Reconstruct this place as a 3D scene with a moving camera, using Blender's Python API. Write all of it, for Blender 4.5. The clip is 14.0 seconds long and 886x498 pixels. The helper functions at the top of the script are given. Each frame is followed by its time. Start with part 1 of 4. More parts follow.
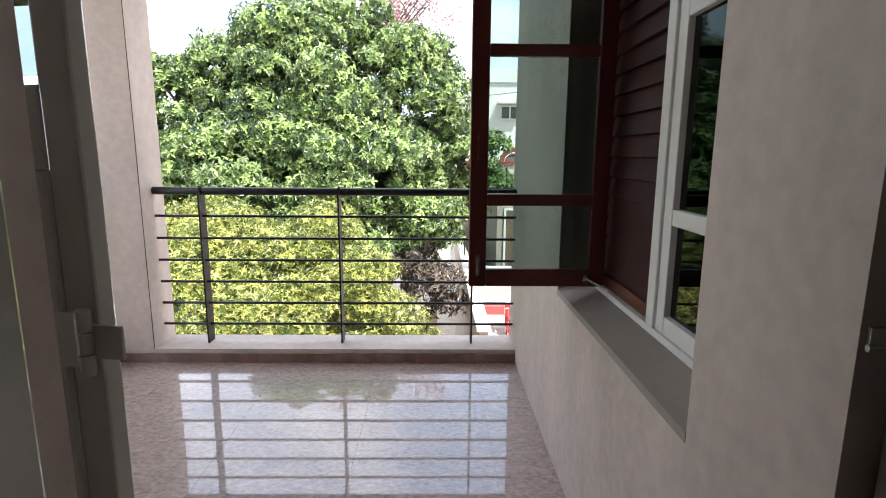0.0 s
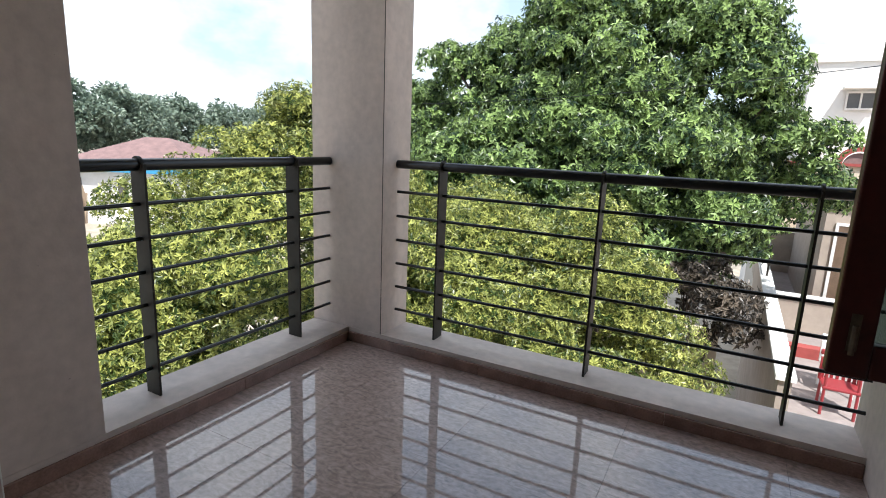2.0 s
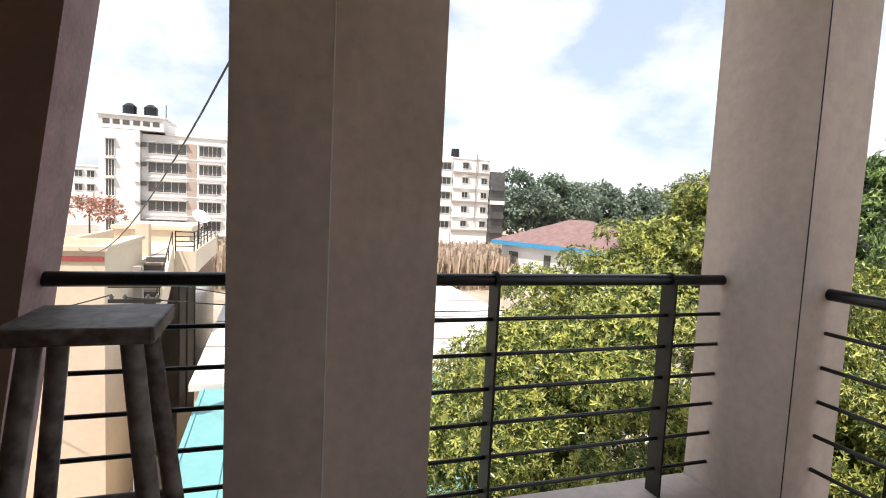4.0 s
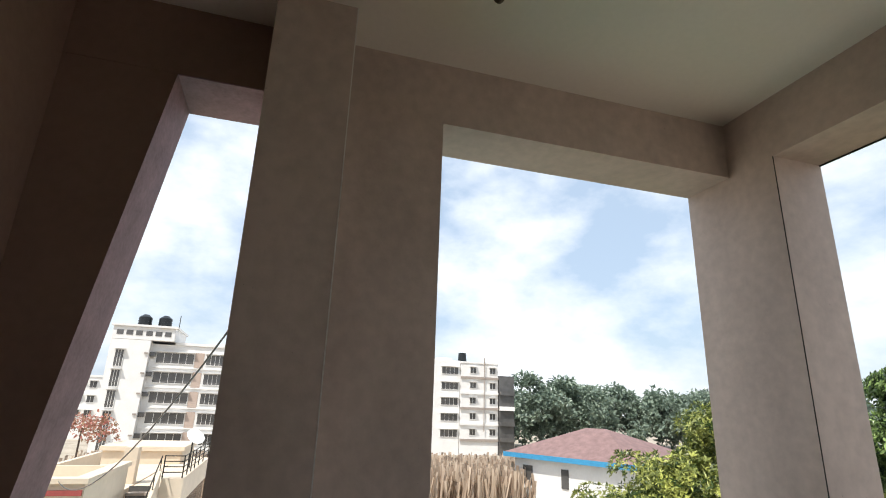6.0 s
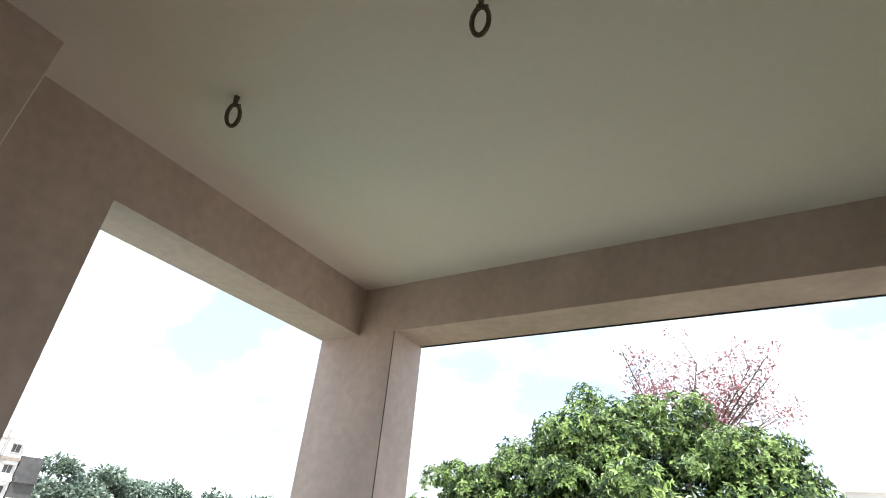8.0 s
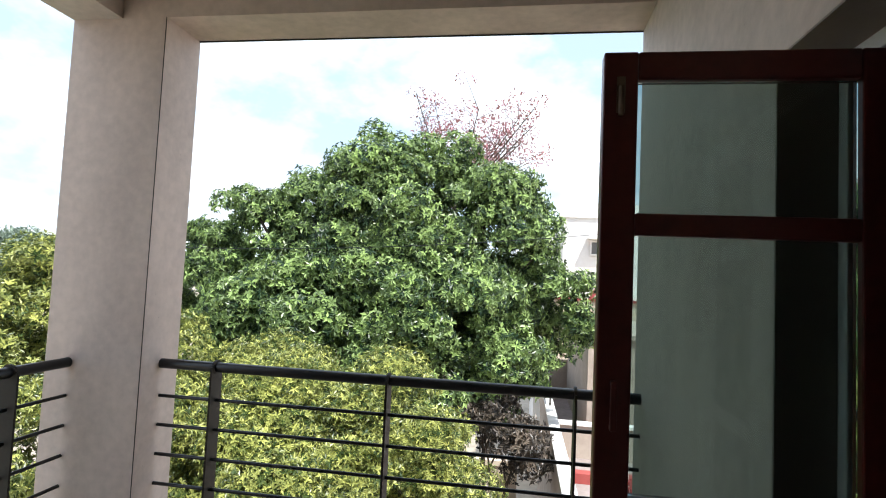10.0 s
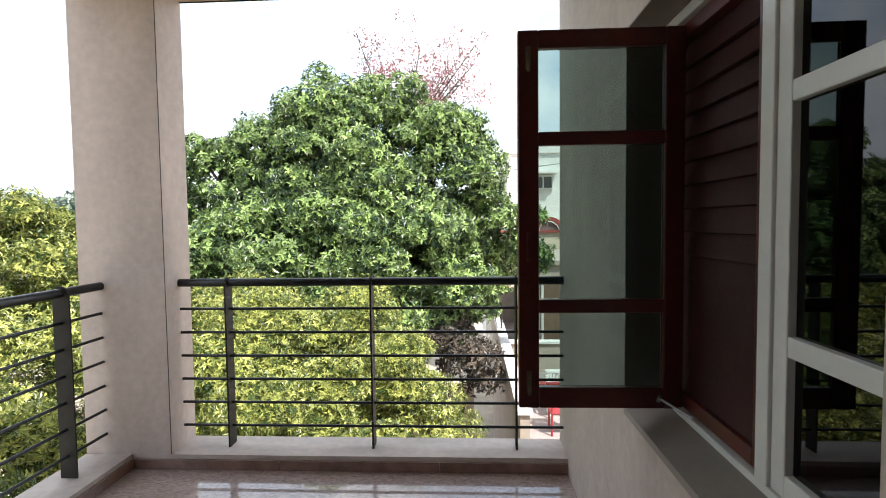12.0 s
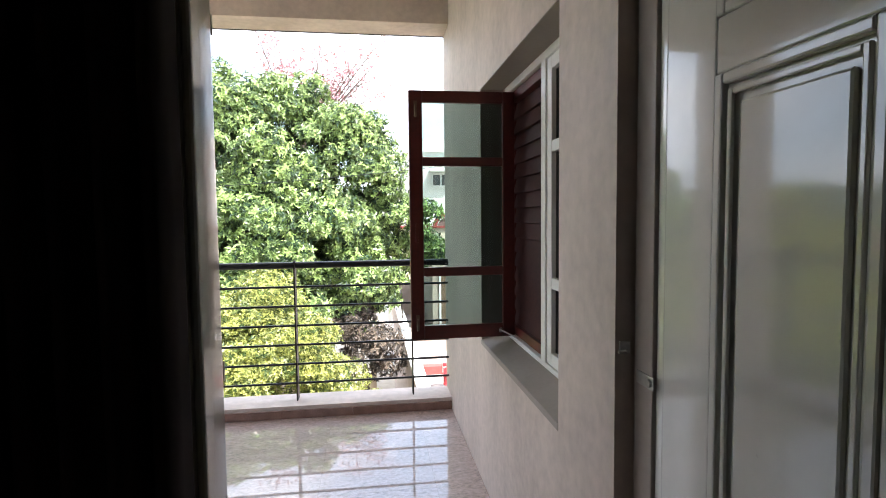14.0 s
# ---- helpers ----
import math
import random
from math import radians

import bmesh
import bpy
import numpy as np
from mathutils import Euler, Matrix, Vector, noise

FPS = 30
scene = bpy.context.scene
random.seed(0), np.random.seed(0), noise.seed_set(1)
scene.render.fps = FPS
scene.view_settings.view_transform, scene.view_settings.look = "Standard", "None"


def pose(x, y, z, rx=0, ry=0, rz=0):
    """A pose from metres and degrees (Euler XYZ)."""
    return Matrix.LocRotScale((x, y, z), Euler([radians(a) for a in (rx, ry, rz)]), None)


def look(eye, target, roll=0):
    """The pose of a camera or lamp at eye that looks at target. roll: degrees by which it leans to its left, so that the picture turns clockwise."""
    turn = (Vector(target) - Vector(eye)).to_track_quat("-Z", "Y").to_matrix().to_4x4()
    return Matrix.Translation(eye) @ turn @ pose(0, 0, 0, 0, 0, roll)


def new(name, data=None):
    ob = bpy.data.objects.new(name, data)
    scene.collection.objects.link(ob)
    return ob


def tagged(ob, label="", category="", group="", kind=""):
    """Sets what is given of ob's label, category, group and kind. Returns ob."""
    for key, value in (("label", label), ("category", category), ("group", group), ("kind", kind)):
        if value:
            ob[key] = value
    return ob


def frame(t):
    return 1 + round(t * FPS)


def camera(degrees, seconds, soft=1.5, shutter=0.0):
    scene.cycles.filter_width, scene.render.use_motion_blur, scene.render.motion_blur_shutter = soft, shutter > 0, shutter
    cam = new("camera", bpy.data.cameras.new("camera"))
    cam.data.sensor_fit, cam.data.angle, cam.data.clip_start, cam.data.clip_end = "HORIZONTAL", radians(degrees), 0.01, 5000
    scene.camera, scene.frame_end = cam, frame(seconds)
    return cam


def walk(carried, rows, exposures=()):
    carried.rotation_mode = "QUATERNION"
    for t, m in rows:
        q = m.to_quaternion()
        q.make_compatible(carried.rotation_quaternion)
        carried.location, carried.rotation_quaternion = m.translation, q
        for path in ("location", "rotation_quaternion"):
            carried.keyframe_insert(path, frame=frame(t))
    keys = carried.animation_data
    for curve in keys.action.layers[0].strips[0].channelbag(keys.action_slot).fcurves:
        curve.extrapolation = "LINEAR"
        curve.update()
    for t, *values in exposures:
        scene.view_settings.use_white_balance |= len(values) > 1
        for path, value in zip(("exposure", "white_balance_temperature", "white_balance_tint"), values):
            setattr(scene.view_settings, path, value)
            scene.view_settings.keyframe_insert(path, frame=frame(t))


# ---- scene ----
cam = camera(80.1, 14.0, 1.0)

PATH = [
    (0, (-0.5, -3.148, 1.293), (-0.474, -1.18, 0.937), 0.4),
    (0.5, (-0.499, -3.01, 1.265), (-0.627, -1.046, 0.911), 0.6),
    (1, (-0.525, -2.782, 1.271), (-0.905, -0.857, 0.884), 0.8),
    (1.5, (-0.555, -2.628, 1.228), (-1.149, -0.763, 0.816), 2.3),
    (2, (-0.564, -2.369, 1.195), (-1.506, -0.651, 0.793), 2.3),
    (2.5, (-0.626, -2.169, 1.23), (-1.968, -0.736, 0.845), 2.0),
    (3, (-0.713, -2.076, 1.246), (-2.38, -1.024, 0.907), 1.3),
    (3.2, (-0.756, -2.041, 1.278), (-2.499, -1.125, 0.933), 1.1),
    (5.3, (-0.777, -1.923, 1.394), (-2.738, -1.577, 1.585), 5.7),
    (5.5, (-0.76, -1.922, 1.488), (-2.698, -1.533, 1.793), 3.9),
    (6, (-0.706, -1.918, 1.641), (-2.54, -1.374, 2.225), 2.0),
    (6.5, (-0.651, -1.963, 1.716), (-2.335, -1.237, 2.514), 4.4),
    (7, (-0.631, -2.004, 1.799), (-2.114, -1.114, 2.803), 8.8),
    (7.5, (-0.578, -2.038, 1.758), (-1.786, -0.851, 2.822), 6.6),
    (8, (-0.654, -2.113, 1.767), (-1.592, -0.642, 2.745), 5.4),
    (8.5, (-0.558, -2.134, 1.729), (-1.324, -0.472, 2.535), 6.5),
    (9, (-0.523, -2.124, 1.684), (-1.109, -0.298, 2.253), 5.4),
    (9.2, (-0.519, -2.127, 1.648), (-1.039, -0.252, 2.109), 4.8),
    (11.3, (-0.531, -2.608, 1.423), (-0.655, -0.616, 1.309), -0.3),
    (11.5, (-0.535, -2.668, 1.407), (-0.652, -0.674, 1.299), -0.5),
    (12, (-0.529, -2.881, 1.398), (-0.632, -0.887, 1.295), -0.7),
    (12.5, (-0.518, -3.06, 1.422), (-0.562, -1.064, 1.29), -1.0),
    (13, (-0.575, -3.277, 1.394), (-0.568, -1.279, 1.311), -0.9),
    (13.5, (-0.566, -3.493, 1.401), (-0.499, -1.495, 1.323), -1.2),
    (14, (-0.563, -3.714, 1.392), (-0.292, -1.736, 1.269), -0.6),
]
# seconds, stops, kelvin, tint
LIGHT = [
    (0, 1.6, 6300, 14),
    (0.5, 1.54, 6250, 13),
    (1.0, 1.33, 6200, 11),
    (1.5, 1.05, 6150, 10),
    (2.0, 0.56, 6100, 9),
    (2.5, 0.56, 6500, 12),
    (3.0, 0.57, 6850, 15),
    (5.5, 0.08, 6400, 10),
    (6.0, 0.22, 6350, 9),
    (6.5, 0.52, 6300, 9),
    (7.5, 0.95, 6200, 9),
    (8.2, 0.85, 6100, 9),
    (9.0, 0.68, 6050, 9),
    (11.3, 0.9, 6300, 9),
    (12.0, 1.05, 6400, 10),
    (12.5, 1.28, 6350, 11),
    (13.2, 1.52, 6300, 13),
    (14.0, 2.05, 6250, 14),
]
walk(cam, [(t, look(eye, target, roll)) for t, eye, target, roll in PATH], LIGHT)


# ---- world and light ----
world = bpy.data.worlds.new("world")
scene.world = world
world.use_nodes = True
wn, wl = world.node_tree.nodes, world.node_tree.links
sky = wn.new("ShaderNodeTexSky")
sky.sky_type, sky.sun_disc = "NISHITA", False
sky.sun_elevation, sky.sun_rotation = radians(58), radians(140)
sky.air_density, sky.dust_density = 1.2, 2.0
coord = wn.new("ShaderNodeTexCoord")
stretch = wn.new("ShaderNodeMapping")
stretch.inputs["Scale"].default_value = (2.0, 2.0, 3.4)
cloud = wn.new("ShaderNodeTexNoise")
cloud.inputs["Scale"].default_value, cloud.inputs["Detail"].default_value = 1.6, 8
cloud.inputs["Roughness"].default_value = 0.55
cramp = wn.new("ShaderNodeValToRGB")
cramp.color_ramp.elements[0].position, cramp.color_ramp.elements[1].position = 0.42, 0.62
cmix = wn.new("ShaderNodeMixRGB")
cmix.inputs["Color2"].default_value = (8.4, 8.6, 8.9, 1)
haze = wn.new("ShaderNodeMixRGB")
haze.inputs["Fac"].default_value, haze.inputs["Color2"].default_value = 0.65, (5.2, 6.3, 7.7, 1)
wl.new(coord.outputs["Generated"], stretch.inputs["Vector"])
wl.new(stretch.outputs["Vector"], cloud.inputs["Vector"])
wl.new(cloud.outputs["Fac"], cramp.inputs["Fac"])
wl.new(cramp.outputs["Color"], cmix.inputs["Fac"])
wl.new(sky.outputs["Color"], haze.inputs["Color1"])
wl.new(haze.outputs["Color"], cmix.inputs["Color1"])
wl.new(cmix.outputs["Color"], wn["Background"].inputs["Color"])
wn["Background"].inputs["Strength"].default_value = 0.12

sun = new("sun", bpy.data.lights.new("sun", "SUN"))
sun.data.energy, sun.data.angle, sun.data.color = 5.0, radians(0.6), (1, 0.95, 0.88)
sun.matrix_world = look((0, 0, 0), (-math.sin(radians(140)) * math.cos(radians(58)), -math.cos(radians(140)) * math.cos(radians(58)), -math.sin(radians(58))))


# ---- materials ----
def mat(name, c, rough=0.6, metal=0.0, var=0.25, scale=6.0, fine=60.0, bump=0.15, c2=None, coat=0.0, spec=0.5, rand=0.0, stretch=(1, 1, 1), speck=0.0, warp=0.0, rough_var=0.0):
    """Colour broken up at two scales, with a fine relief."""
    m = bpy.data.materials.new(name)
    m.use_nodes = True
    n, l = m.node_tree.nodes, m.node_tree.links
    b = n["Principled BSDF"]
    b.inputs["Roughness"].default_value, b.inputs["Metallic"].default_value = rough, metal
    b.inputs["Coat Weight"].default_value, b.inputs["Specular IOR Level"].default_value = coat, spec
    tc = n.new("ShaderNodeTexCoord")
    big, small = n.new("ShaderNodeTexNoise"), n.new("ShaderNodeTexNoise")
    big.inputs["Scale"].default_value, big.inputs["Detail"].default_value = scale, 6
    small.inputs["Scale"].default_value, small.inputs["Detail"].default_value = fine, 4
    mp = n.new("ShaderNodeMapping")
    mp.inputs["Scale"].default_value = stretch
    l.new(tc.outputs["Object"], mp.inputs["Vector"])
    big.inputs["Distortion"].default_value = warp
    l.new(mp.outputs["Vector"], big.inputs["Vector"])
    l.new(tc.outputs["Object"], small.inputs["Vector"])
    add = n.new("ShaderNodeMath")
    add.operation = "MULTIPLY_ADD"
    add.inputs[1].default_value = 0.4
    l.new(small.outputs["Fac"], add.inputs[0])
    scaled = n.new("ShaderNodeMath")
    scaled.operation = "MULTIPLY"
    scaled.inputs[1].default_value = 0.6
    l.new(big.outputs["Fac"], scaled.inputs[0])
    l.new(scaled.outputs[0], add.inputs[2])
    r = n.new("ShaderNodeValToRGB")
    r.color_ramp.elements[0].position, r.color_ramp.elements[1].position = 0.36, 0.64
    lo = c2 or tuple(v * (1 - var) for v in c)
    r.color_ramp.elements[0].color, r.color_ramp.elements[1].color = (*lo, 1), (*c, 1)
    l.new(add.outputs[0], r.inputs["Fac"])
    out = r.outputs["Color"]
    if speck:
        sn, sr, sm = n.new("ShaderNodeTexNoise"), n.new("ShaderNodeValToRGB"), n.new("ShaderNodeMixRGB")
        sn.inputs["Scale"].default_value, sn.inputs["Detail"].default_value = 55, 3
        sr.color_ramp.elements[0].position, sr.color_ramp.elements[1].position = 0.735, 0.80
        sm.blend_type = "MULTIPLY"
        sm.inputs["Color2"].default_value = (1 - speck, 1 - speck, 1 - speck, 1)
        l.new(tc.outputs["Object"], sn.inputs["Vector"])
        l.new(sn.outputs["Fac"], sr.inputs["Fac"])
        l.new(sr.outputs["Color"], sm.inputs["Fac"])
        l.new(out, sm.inputs["Color1"])
        out = sm.outputs["Color"]
    if rand:
        info = n.new("ShaderNodeObjectInfo")
        hsv = n.new("ShaderNodeHueSaturation")
        mr = n.new("ShaderNodeMapRange")
        mr.inputs["To Min"].default_value, mr.inputs["To Max"].default_value = 1 - rand, 1 + rand
        l.new(info.outputs["Random"], mr.inputs["Value"])
        l.new(mr.outputs[0], hsv.inputs["Value"])
        l.new(out, hsv.inputs["Color"])
        out = hsv.outputs["Color"]
    l.new(out, b.inputs["Base Color"])
    if rough_var:
        rv = n.new("ShaderNodeMapRange")
        rv.inputs["From Min"].default_value, rv.inputs["From Max"].default_value = 0.35, 0.65
        rv.inputs["To Min"].default_value, rv.inputs["To Max"].default_value = rough, rough + rough_var
        l.new(add.outputs[0], rv.inputs["Value"])
        l.new(rv.outputs[0], b.inputs["Roughness"])
    if bump:
        bp = n.new("ShaderNodeBump")
        bp.inputs["Strength"].default_value, bp.inputs["Distance"].default_value = bump, 0.004
        l.new(add.outputs[0], bp.inputs["Height"])
        l.new(bp.outputs["Normal"], b.inputs["Normal"])
    return m


def leaf_mat(name, c, c2):
    """Leaves: coloured clump by clump, with light shining through."""
    m = bpy.data.materials.new(name)
    m.use_nodes = True
    n, l = m.node_tree.nodes, m.node_tree.links
    b = n["Principled BSDF"]
    g = n.new("ShaderNodeNewGeometry")
    r = n.new("ShaderNodeValToRGB")
    r.color_ramp.elements[0].color, r.color_ramp.elements[1].color = (*c2, 1), (*c, 1)
    r.color_ramp.elements[0].position = 0.12
    l.new(g.outputs["Random Per Island"], r.inputs["Fac"])
    l.new(r.outputs["Color"], b.inputs["Base Color"])
    b.inputs["Roughness"].default_value = 0.36
    t = n.new("ShaderNodeBsdfTranslucent")
    l.new(r.outputs["Color"], t.inputs["Color"])
    mx = n.new("ShaderNodeMixShader")
    mx.inputs[0].default_value = 0.22
    l.new(b.outputs[0], mx.inputs[1])
    l.new(t.outputs[0], mx.inputs[2])
    l.new(mx.outputs[0], n["Material Output"].inputs["Surface"])
    return m


def glass_mat(name, tint, mirror):
    """A window pane: partly clear, partly mirror."""
    m = bpy.data.materials.new(name)
    m.use_nodes = True
    n, l = m.node_tree.nodes, m.node_tree.links
    n.remove(n["Principled BSDF"])
    clear, shine, mx, fr = (n.new(k) for k in ("ShaderNodeBsdfTransparent", "ShaderNodeBsdfGlossy", "ShaderNodeMixShader", "ShaderNodeFresnel"))
    clear.inputs["Color"].default_value = (*tint, 1)
    shine.inputs["Roughness"].default_value = 0.02
    fr.inputs["IOR"].default_value = mirror
    l.new(fr.outputs[0], mx.inputs[0])
    l.new(clear.outputs[0], mx.inputs[1])
    l.new(shine.outputs[0], mx.inputs[2])
    l.new(mx.outputs[0], n["Material Output"].inputs["Surface"])
    return m


plaster = mat("cream_plaster", (0.62, 0.515, 0.45), 0.62, var=0.26, scale=3.2, fine=22, bump=0.9, stretch=(1, 1, 0.45), speck=0.4)
ceiling_paint = mat("ceiling_paint", (0.88, 0.835, 0.74), 0.8, var=0.05, scale=1.5, fine=40, bump=0.12)
sill_paint = mat("sill_grey", (0.33, 0.28, 0.24), 0.65, var=0.12)
granite = mat("granite", (0.44, 0.32, 0.275), 0.38, c2=(0.19, 0.13, 0.11), scale=11, fine=48, bump=0.5, rand=0.05, coat=1.0, stretch=(1, 2.2, 1), warp=2.5, speck=0.5)
polish = granite.node_tree.nodes["Principled BSDF"]
polish.inputs["Coat Roughness"].default_value, polish.inputs["Coat IOR"].default_value = 0.025, 1.8
skirting_stone = mat("skirting_granite", (0.28, 0.165, 0.13), 0.22, var=0.4, scale=12, fine=120, bump=0.03)
black_steel = mat("black_enamel", (0.012, 0.014, 0.015), 0.28, metal=0.0, var=0.3, bump=0.03)
brown_steel = mat("post_enamel", (0.032, 0.028, 0.022), 0.55, spec=0.25, var=0.3, bump=0.05)
red_wood = mat("stained_wood", (0.12, 0.02, 0.017), 0.35, var=0.45, scale=5, fine=50, bump=0.15)
louvre_wood = mat("louvre_wood", (0.06, 0.02, 0.017), 0.6, spec=0.22, var=0.4, scale=5, fine=50, bump=0.2)
white_paint = mat("white_gloss", (0.78, 0.77, 0.73), 0.3, var=0.07, bump=0.05)
door_paint = mat("grey_gloss", (0.56, 0.55, 0.49), 0.10, var=0.08, scale=4, fine=16, bump=0.22, coat=0.6, speck=0.15)
frame_paint = mat("frame_cream", (0.33, 0.28, 0.24), 0.3, var=0.1, bump=0.1)
steel = mat("worn_steel", (0.45, 0.43, 0.40), 0.35, metal=0.9, var=0.4)
iron = mat("hook_iron", (0.22, 0.17, 0.12), 0.6, metal=0.5, var=0.5)
stool_wood = mat("weathered_wood", (0.27, 0.245, 0.23), 0.5, c2=(0.075, 0.052, 0.046), scale=9, fine=34, bump=0.45, warp=1.2)
# near-black: the curtain's cloth, and the added sheet behind the louvre slats
curtain_and_gap_dark = mat("dark_cloth_and_gaps", (0.035, 0.025, 0.025), 0.9, var=0.3)
room_paint = mat("room_paint", (0.46, 0.36, 0.30), 0.8, var=0.1)
# darker, redder version of the cream plaster for narrow bay and doorway wall
dark_red_brown = mat("darker_red_brown_plaster", (0.28, 0.185, 0.145), 0.75, var=0.2, scale=2.2, fine=30, bump=0.5)
pink_paint = mat("pink_plaster", (0.42, 0.25, 0.27), 0.7, var=0.35, scale=9, fine=60, bump=0.5)
clear_glass = glass_mat("clear_glass", (0.55, 0.63, 0.61), 1.3)
dark_glass = glass_mat("dark_glass", (0.03, 0.033, 0.036), 1.55)
bark = mat("bark", (0.13, 0.10, 0.08), 0.9, var=0.5, scale=10, bump=0.8)
# green and yellow: near-black second colour stands in for shaded gaps between clumps
leaf_green = leaf_mat("leaf_green", (0.36, 0.49, 0.16), (0.022, 0.05, 0.02))
leaf_yellow = leaf_mat("leaf_yellow", (0.54, 0.56, 0.16), (0.045, 0.08, 0.02))
# paled and greyed: distance haze is put into this leaf colour
leaf_far_hazed = leaf_mat("leaf_far_hazed", (0.30, 0.36, 0.27), (0.13, 0.18, 0.14))
leaf_bronze = leaf_mat("leaf_bronze", (0.20, 0.16, 0.12), (0.04, 0.035, 0.03))
leaf_pink = leaf_mat("leaf_pink", (0.50, 0.25, 0.28), (0.25, 0.12, 0.10))
earth = mat("earth", (0.44, 0.38, 0.30), 0.95, var=0.4, scale=0.4, fine=3)
house_white = mat("house_white", (0.75, 0.73, 0.70), 0.8, var=0.10, scale=0.6, fine=5)
house_cream = mat("house_cream", (0.66, 0.55, 0.42), 0.8, var=0.12, scale=0.8, fine=6)
arch_red = mat("arch_red", (0.36, 0.07, 0.06), 0.7)
roof_red = mat("roof_tile_red", (0.25, 0.155, 0.145), 0.8, var=0.35, scale=2, fine=14, bump=0.6)
sheet_teal = mat("sheet_teal", (0.17, 0.40, 0.40), 0.6, var=0.12, scale=1, fine=8)
blue_paint = mat("fascia_blue", (0.05, 0.28, 0.50), 0.5)
terrace_cream = mat("terrace_cream", (0.42, 0.35, 0.29), 0.85, var=0.2, scale=1.5, fine=9)
terrace_grey = mat("terrace_cement", (0.33, 0.28, 0.26), 0.85, var=0.3, scale=1.2, fine=9)
window_dark = mat("window_dark", (0.12, 0.115, 0.11), 0.15, var=0.4, scale=0.7)


# ---- helpers for meshes ----
def add_box(bm, x0, x1, y0, y1, z0, z1, bevel=0.0):
    vs = [bm.verts.new((x, y, z)) for x in (x0, x1) for y in (y0, y1) for z in (z0, z1)]
    fs = [bm.faces.new([vs[i] for i in q]) for q in ((0, 1, 3, 2), (4, 6, 7, 5), (0, 4, 5, 1), (2, 3, 7, 6), (0, 2, 6, 4), (1, 5, 7, 3))]
    if bevel:
        es = list({e for f in fs for e in f.edges})
        bmesh.ops.bevel(bm, geom=es, offset=bevel, segments=2, affect="EDGES", profile=0.5)


def boxes(*args, bevel=0.0):
    bm = bmesh.new()
    for a in args:
        add_box(bm, *a, bevel=bevel)
    return bm


def add_rod(bm, a, b, r, r2=None, sides=16):
    a, b = Vector(a), Vector(b)
    m = Matrix.Translation((a + b) / 2) @ (b - a).to_track_quat("Z", "Y").to_matrix().to_4x4()
    bmesh.ops.create_cone(bm, cap_ends=True, segments=sides, radius1=r, radius2=r if r2 is None else r2, depth=(b - a).length, matrix=m)


def rod(a, b, r, r2=None, sides=16):
    bm = bmesh.new()
    add_rod(bm, a, b, r, r2, sides)
    return bm


def part(name, bm, material, parent=None, label="", smooth=False):
    me = bpy.data.meshes.new(name)
    bmesh.ops.recalc_face_normals(bm, faces=bm.faces)
    bm.to_mesh(me)
    bm.free()
    if smooth:
        for f in me.polygons:
            f.use_smooth = True
        me.set_sharp_from_angle(angle=radians(40))
    me.materials.append(material)
    ob = new(name, me)
    if parent:
        ob.parent = parent
        ob.matrix_parent_inverse = parent.matrix_basis.inverted()
    if label:
        ob["label"] = label
    return ob


def thing(name, at, label, category, group=""):
    ob = new(name)
    ob.empty_display_size = 0.1
    ob.matrix_basis = Matrix.Translation(at)
    return tagged(ob, label, category, group)


def setting(name, bm, material, label, category):
    return tagged(part(name, bm, material), label, category, kind="structure")


# ---- structure of the balcony ----
H, ZL, ZP = 3.0, 2.728, 0.082          # ceiling, underside of the beams, plinth
XL, XO = -2.49, -2.76               # left wall, inner and outer face
YO, YB = 0.265, -2.72                 # front wall's outer face, back wall's outer face
XC = -2.252                           # side of the corner column
setting("floor", boxes((XO, 0.3, YB - 0.15, YO, -0.16, -0.006)), granite, "polished brown granite balcony floor", "floor")
setting("ceiling", boxes((XO, 0.35, -6.2, YO, H, H + 0.15)), ceiling_paint, "plain off-white plastered balcony ceiling", "ceiling")
setting("wall_front", boxes((XL + 0.003, 0, 0, YO, -0.16, ZP), (XO, XC, 0.001, YO, ZP, ZL), (XO + 0.001, -0.001, 0.0005, YO, ZL, H)), plaster,
        "cream plastered front parapet, corner column and beam", "wall")
setting("wall_left", boxes((XO, XL, YB, YO - 0.002, -0.16, ZP - 0.001), (XO, XL, -2.06, -1.405, ZP, ZL), (XO, XL, -2.06, 0.0, ZL, H)), plaster,
        "cream plastered side wall with two open bays", "wall")
setting("narrow_lintel", boxes((XO, XL, YB, -2.061, ZL, H)), dark_red_brown, "plastered lintel over the narrow bay, darker red-brown than the cream walls", "wall")
setting("pilaster", boxes((XL - 0.01, -2.285, -2.065, -1.795, 0.0, H)), plaster, "cream plastered pilaster standing proud of the wall", "pilaster")
jb = bmesh.new()
front = [(-2.37, ZL - 0.001), (YB + 0.001, 0.18), (YB + 0.001, ZL - 0.001)]
va = [jb.verts.new((XO + 0.001, y, z)) for y, z in front]
vb = [jb.verts.new((XL - 0.001, y, z)) for y, z in front]
jb.faces.new(va), jb.faces.new(vb)
for i in range(3):
    fc = jb.faces.new((va[i], va[(i + 1) % 3], vb[(i + 1) % 3], vb[i]))
    fc.material_index = 1 if i == 0 else 0
setting("slanted_jamb", jb, dark_red_brown, "slanted plastered jamb of the narrow bay", "wall").data.materials.append(pink_paint)
setting("soffit", boxes((XO + 0.001, XL - 0.001, -2.369, -2.061, ZL - 0.005, ZL - 0.001)), pink_paint, "weathered pinkish soffit of the narrow bay", "soffit")
WY0, WY1, WZ0, WZ1 = -2.185, -1.052, 0.747, 2.034   # window recess
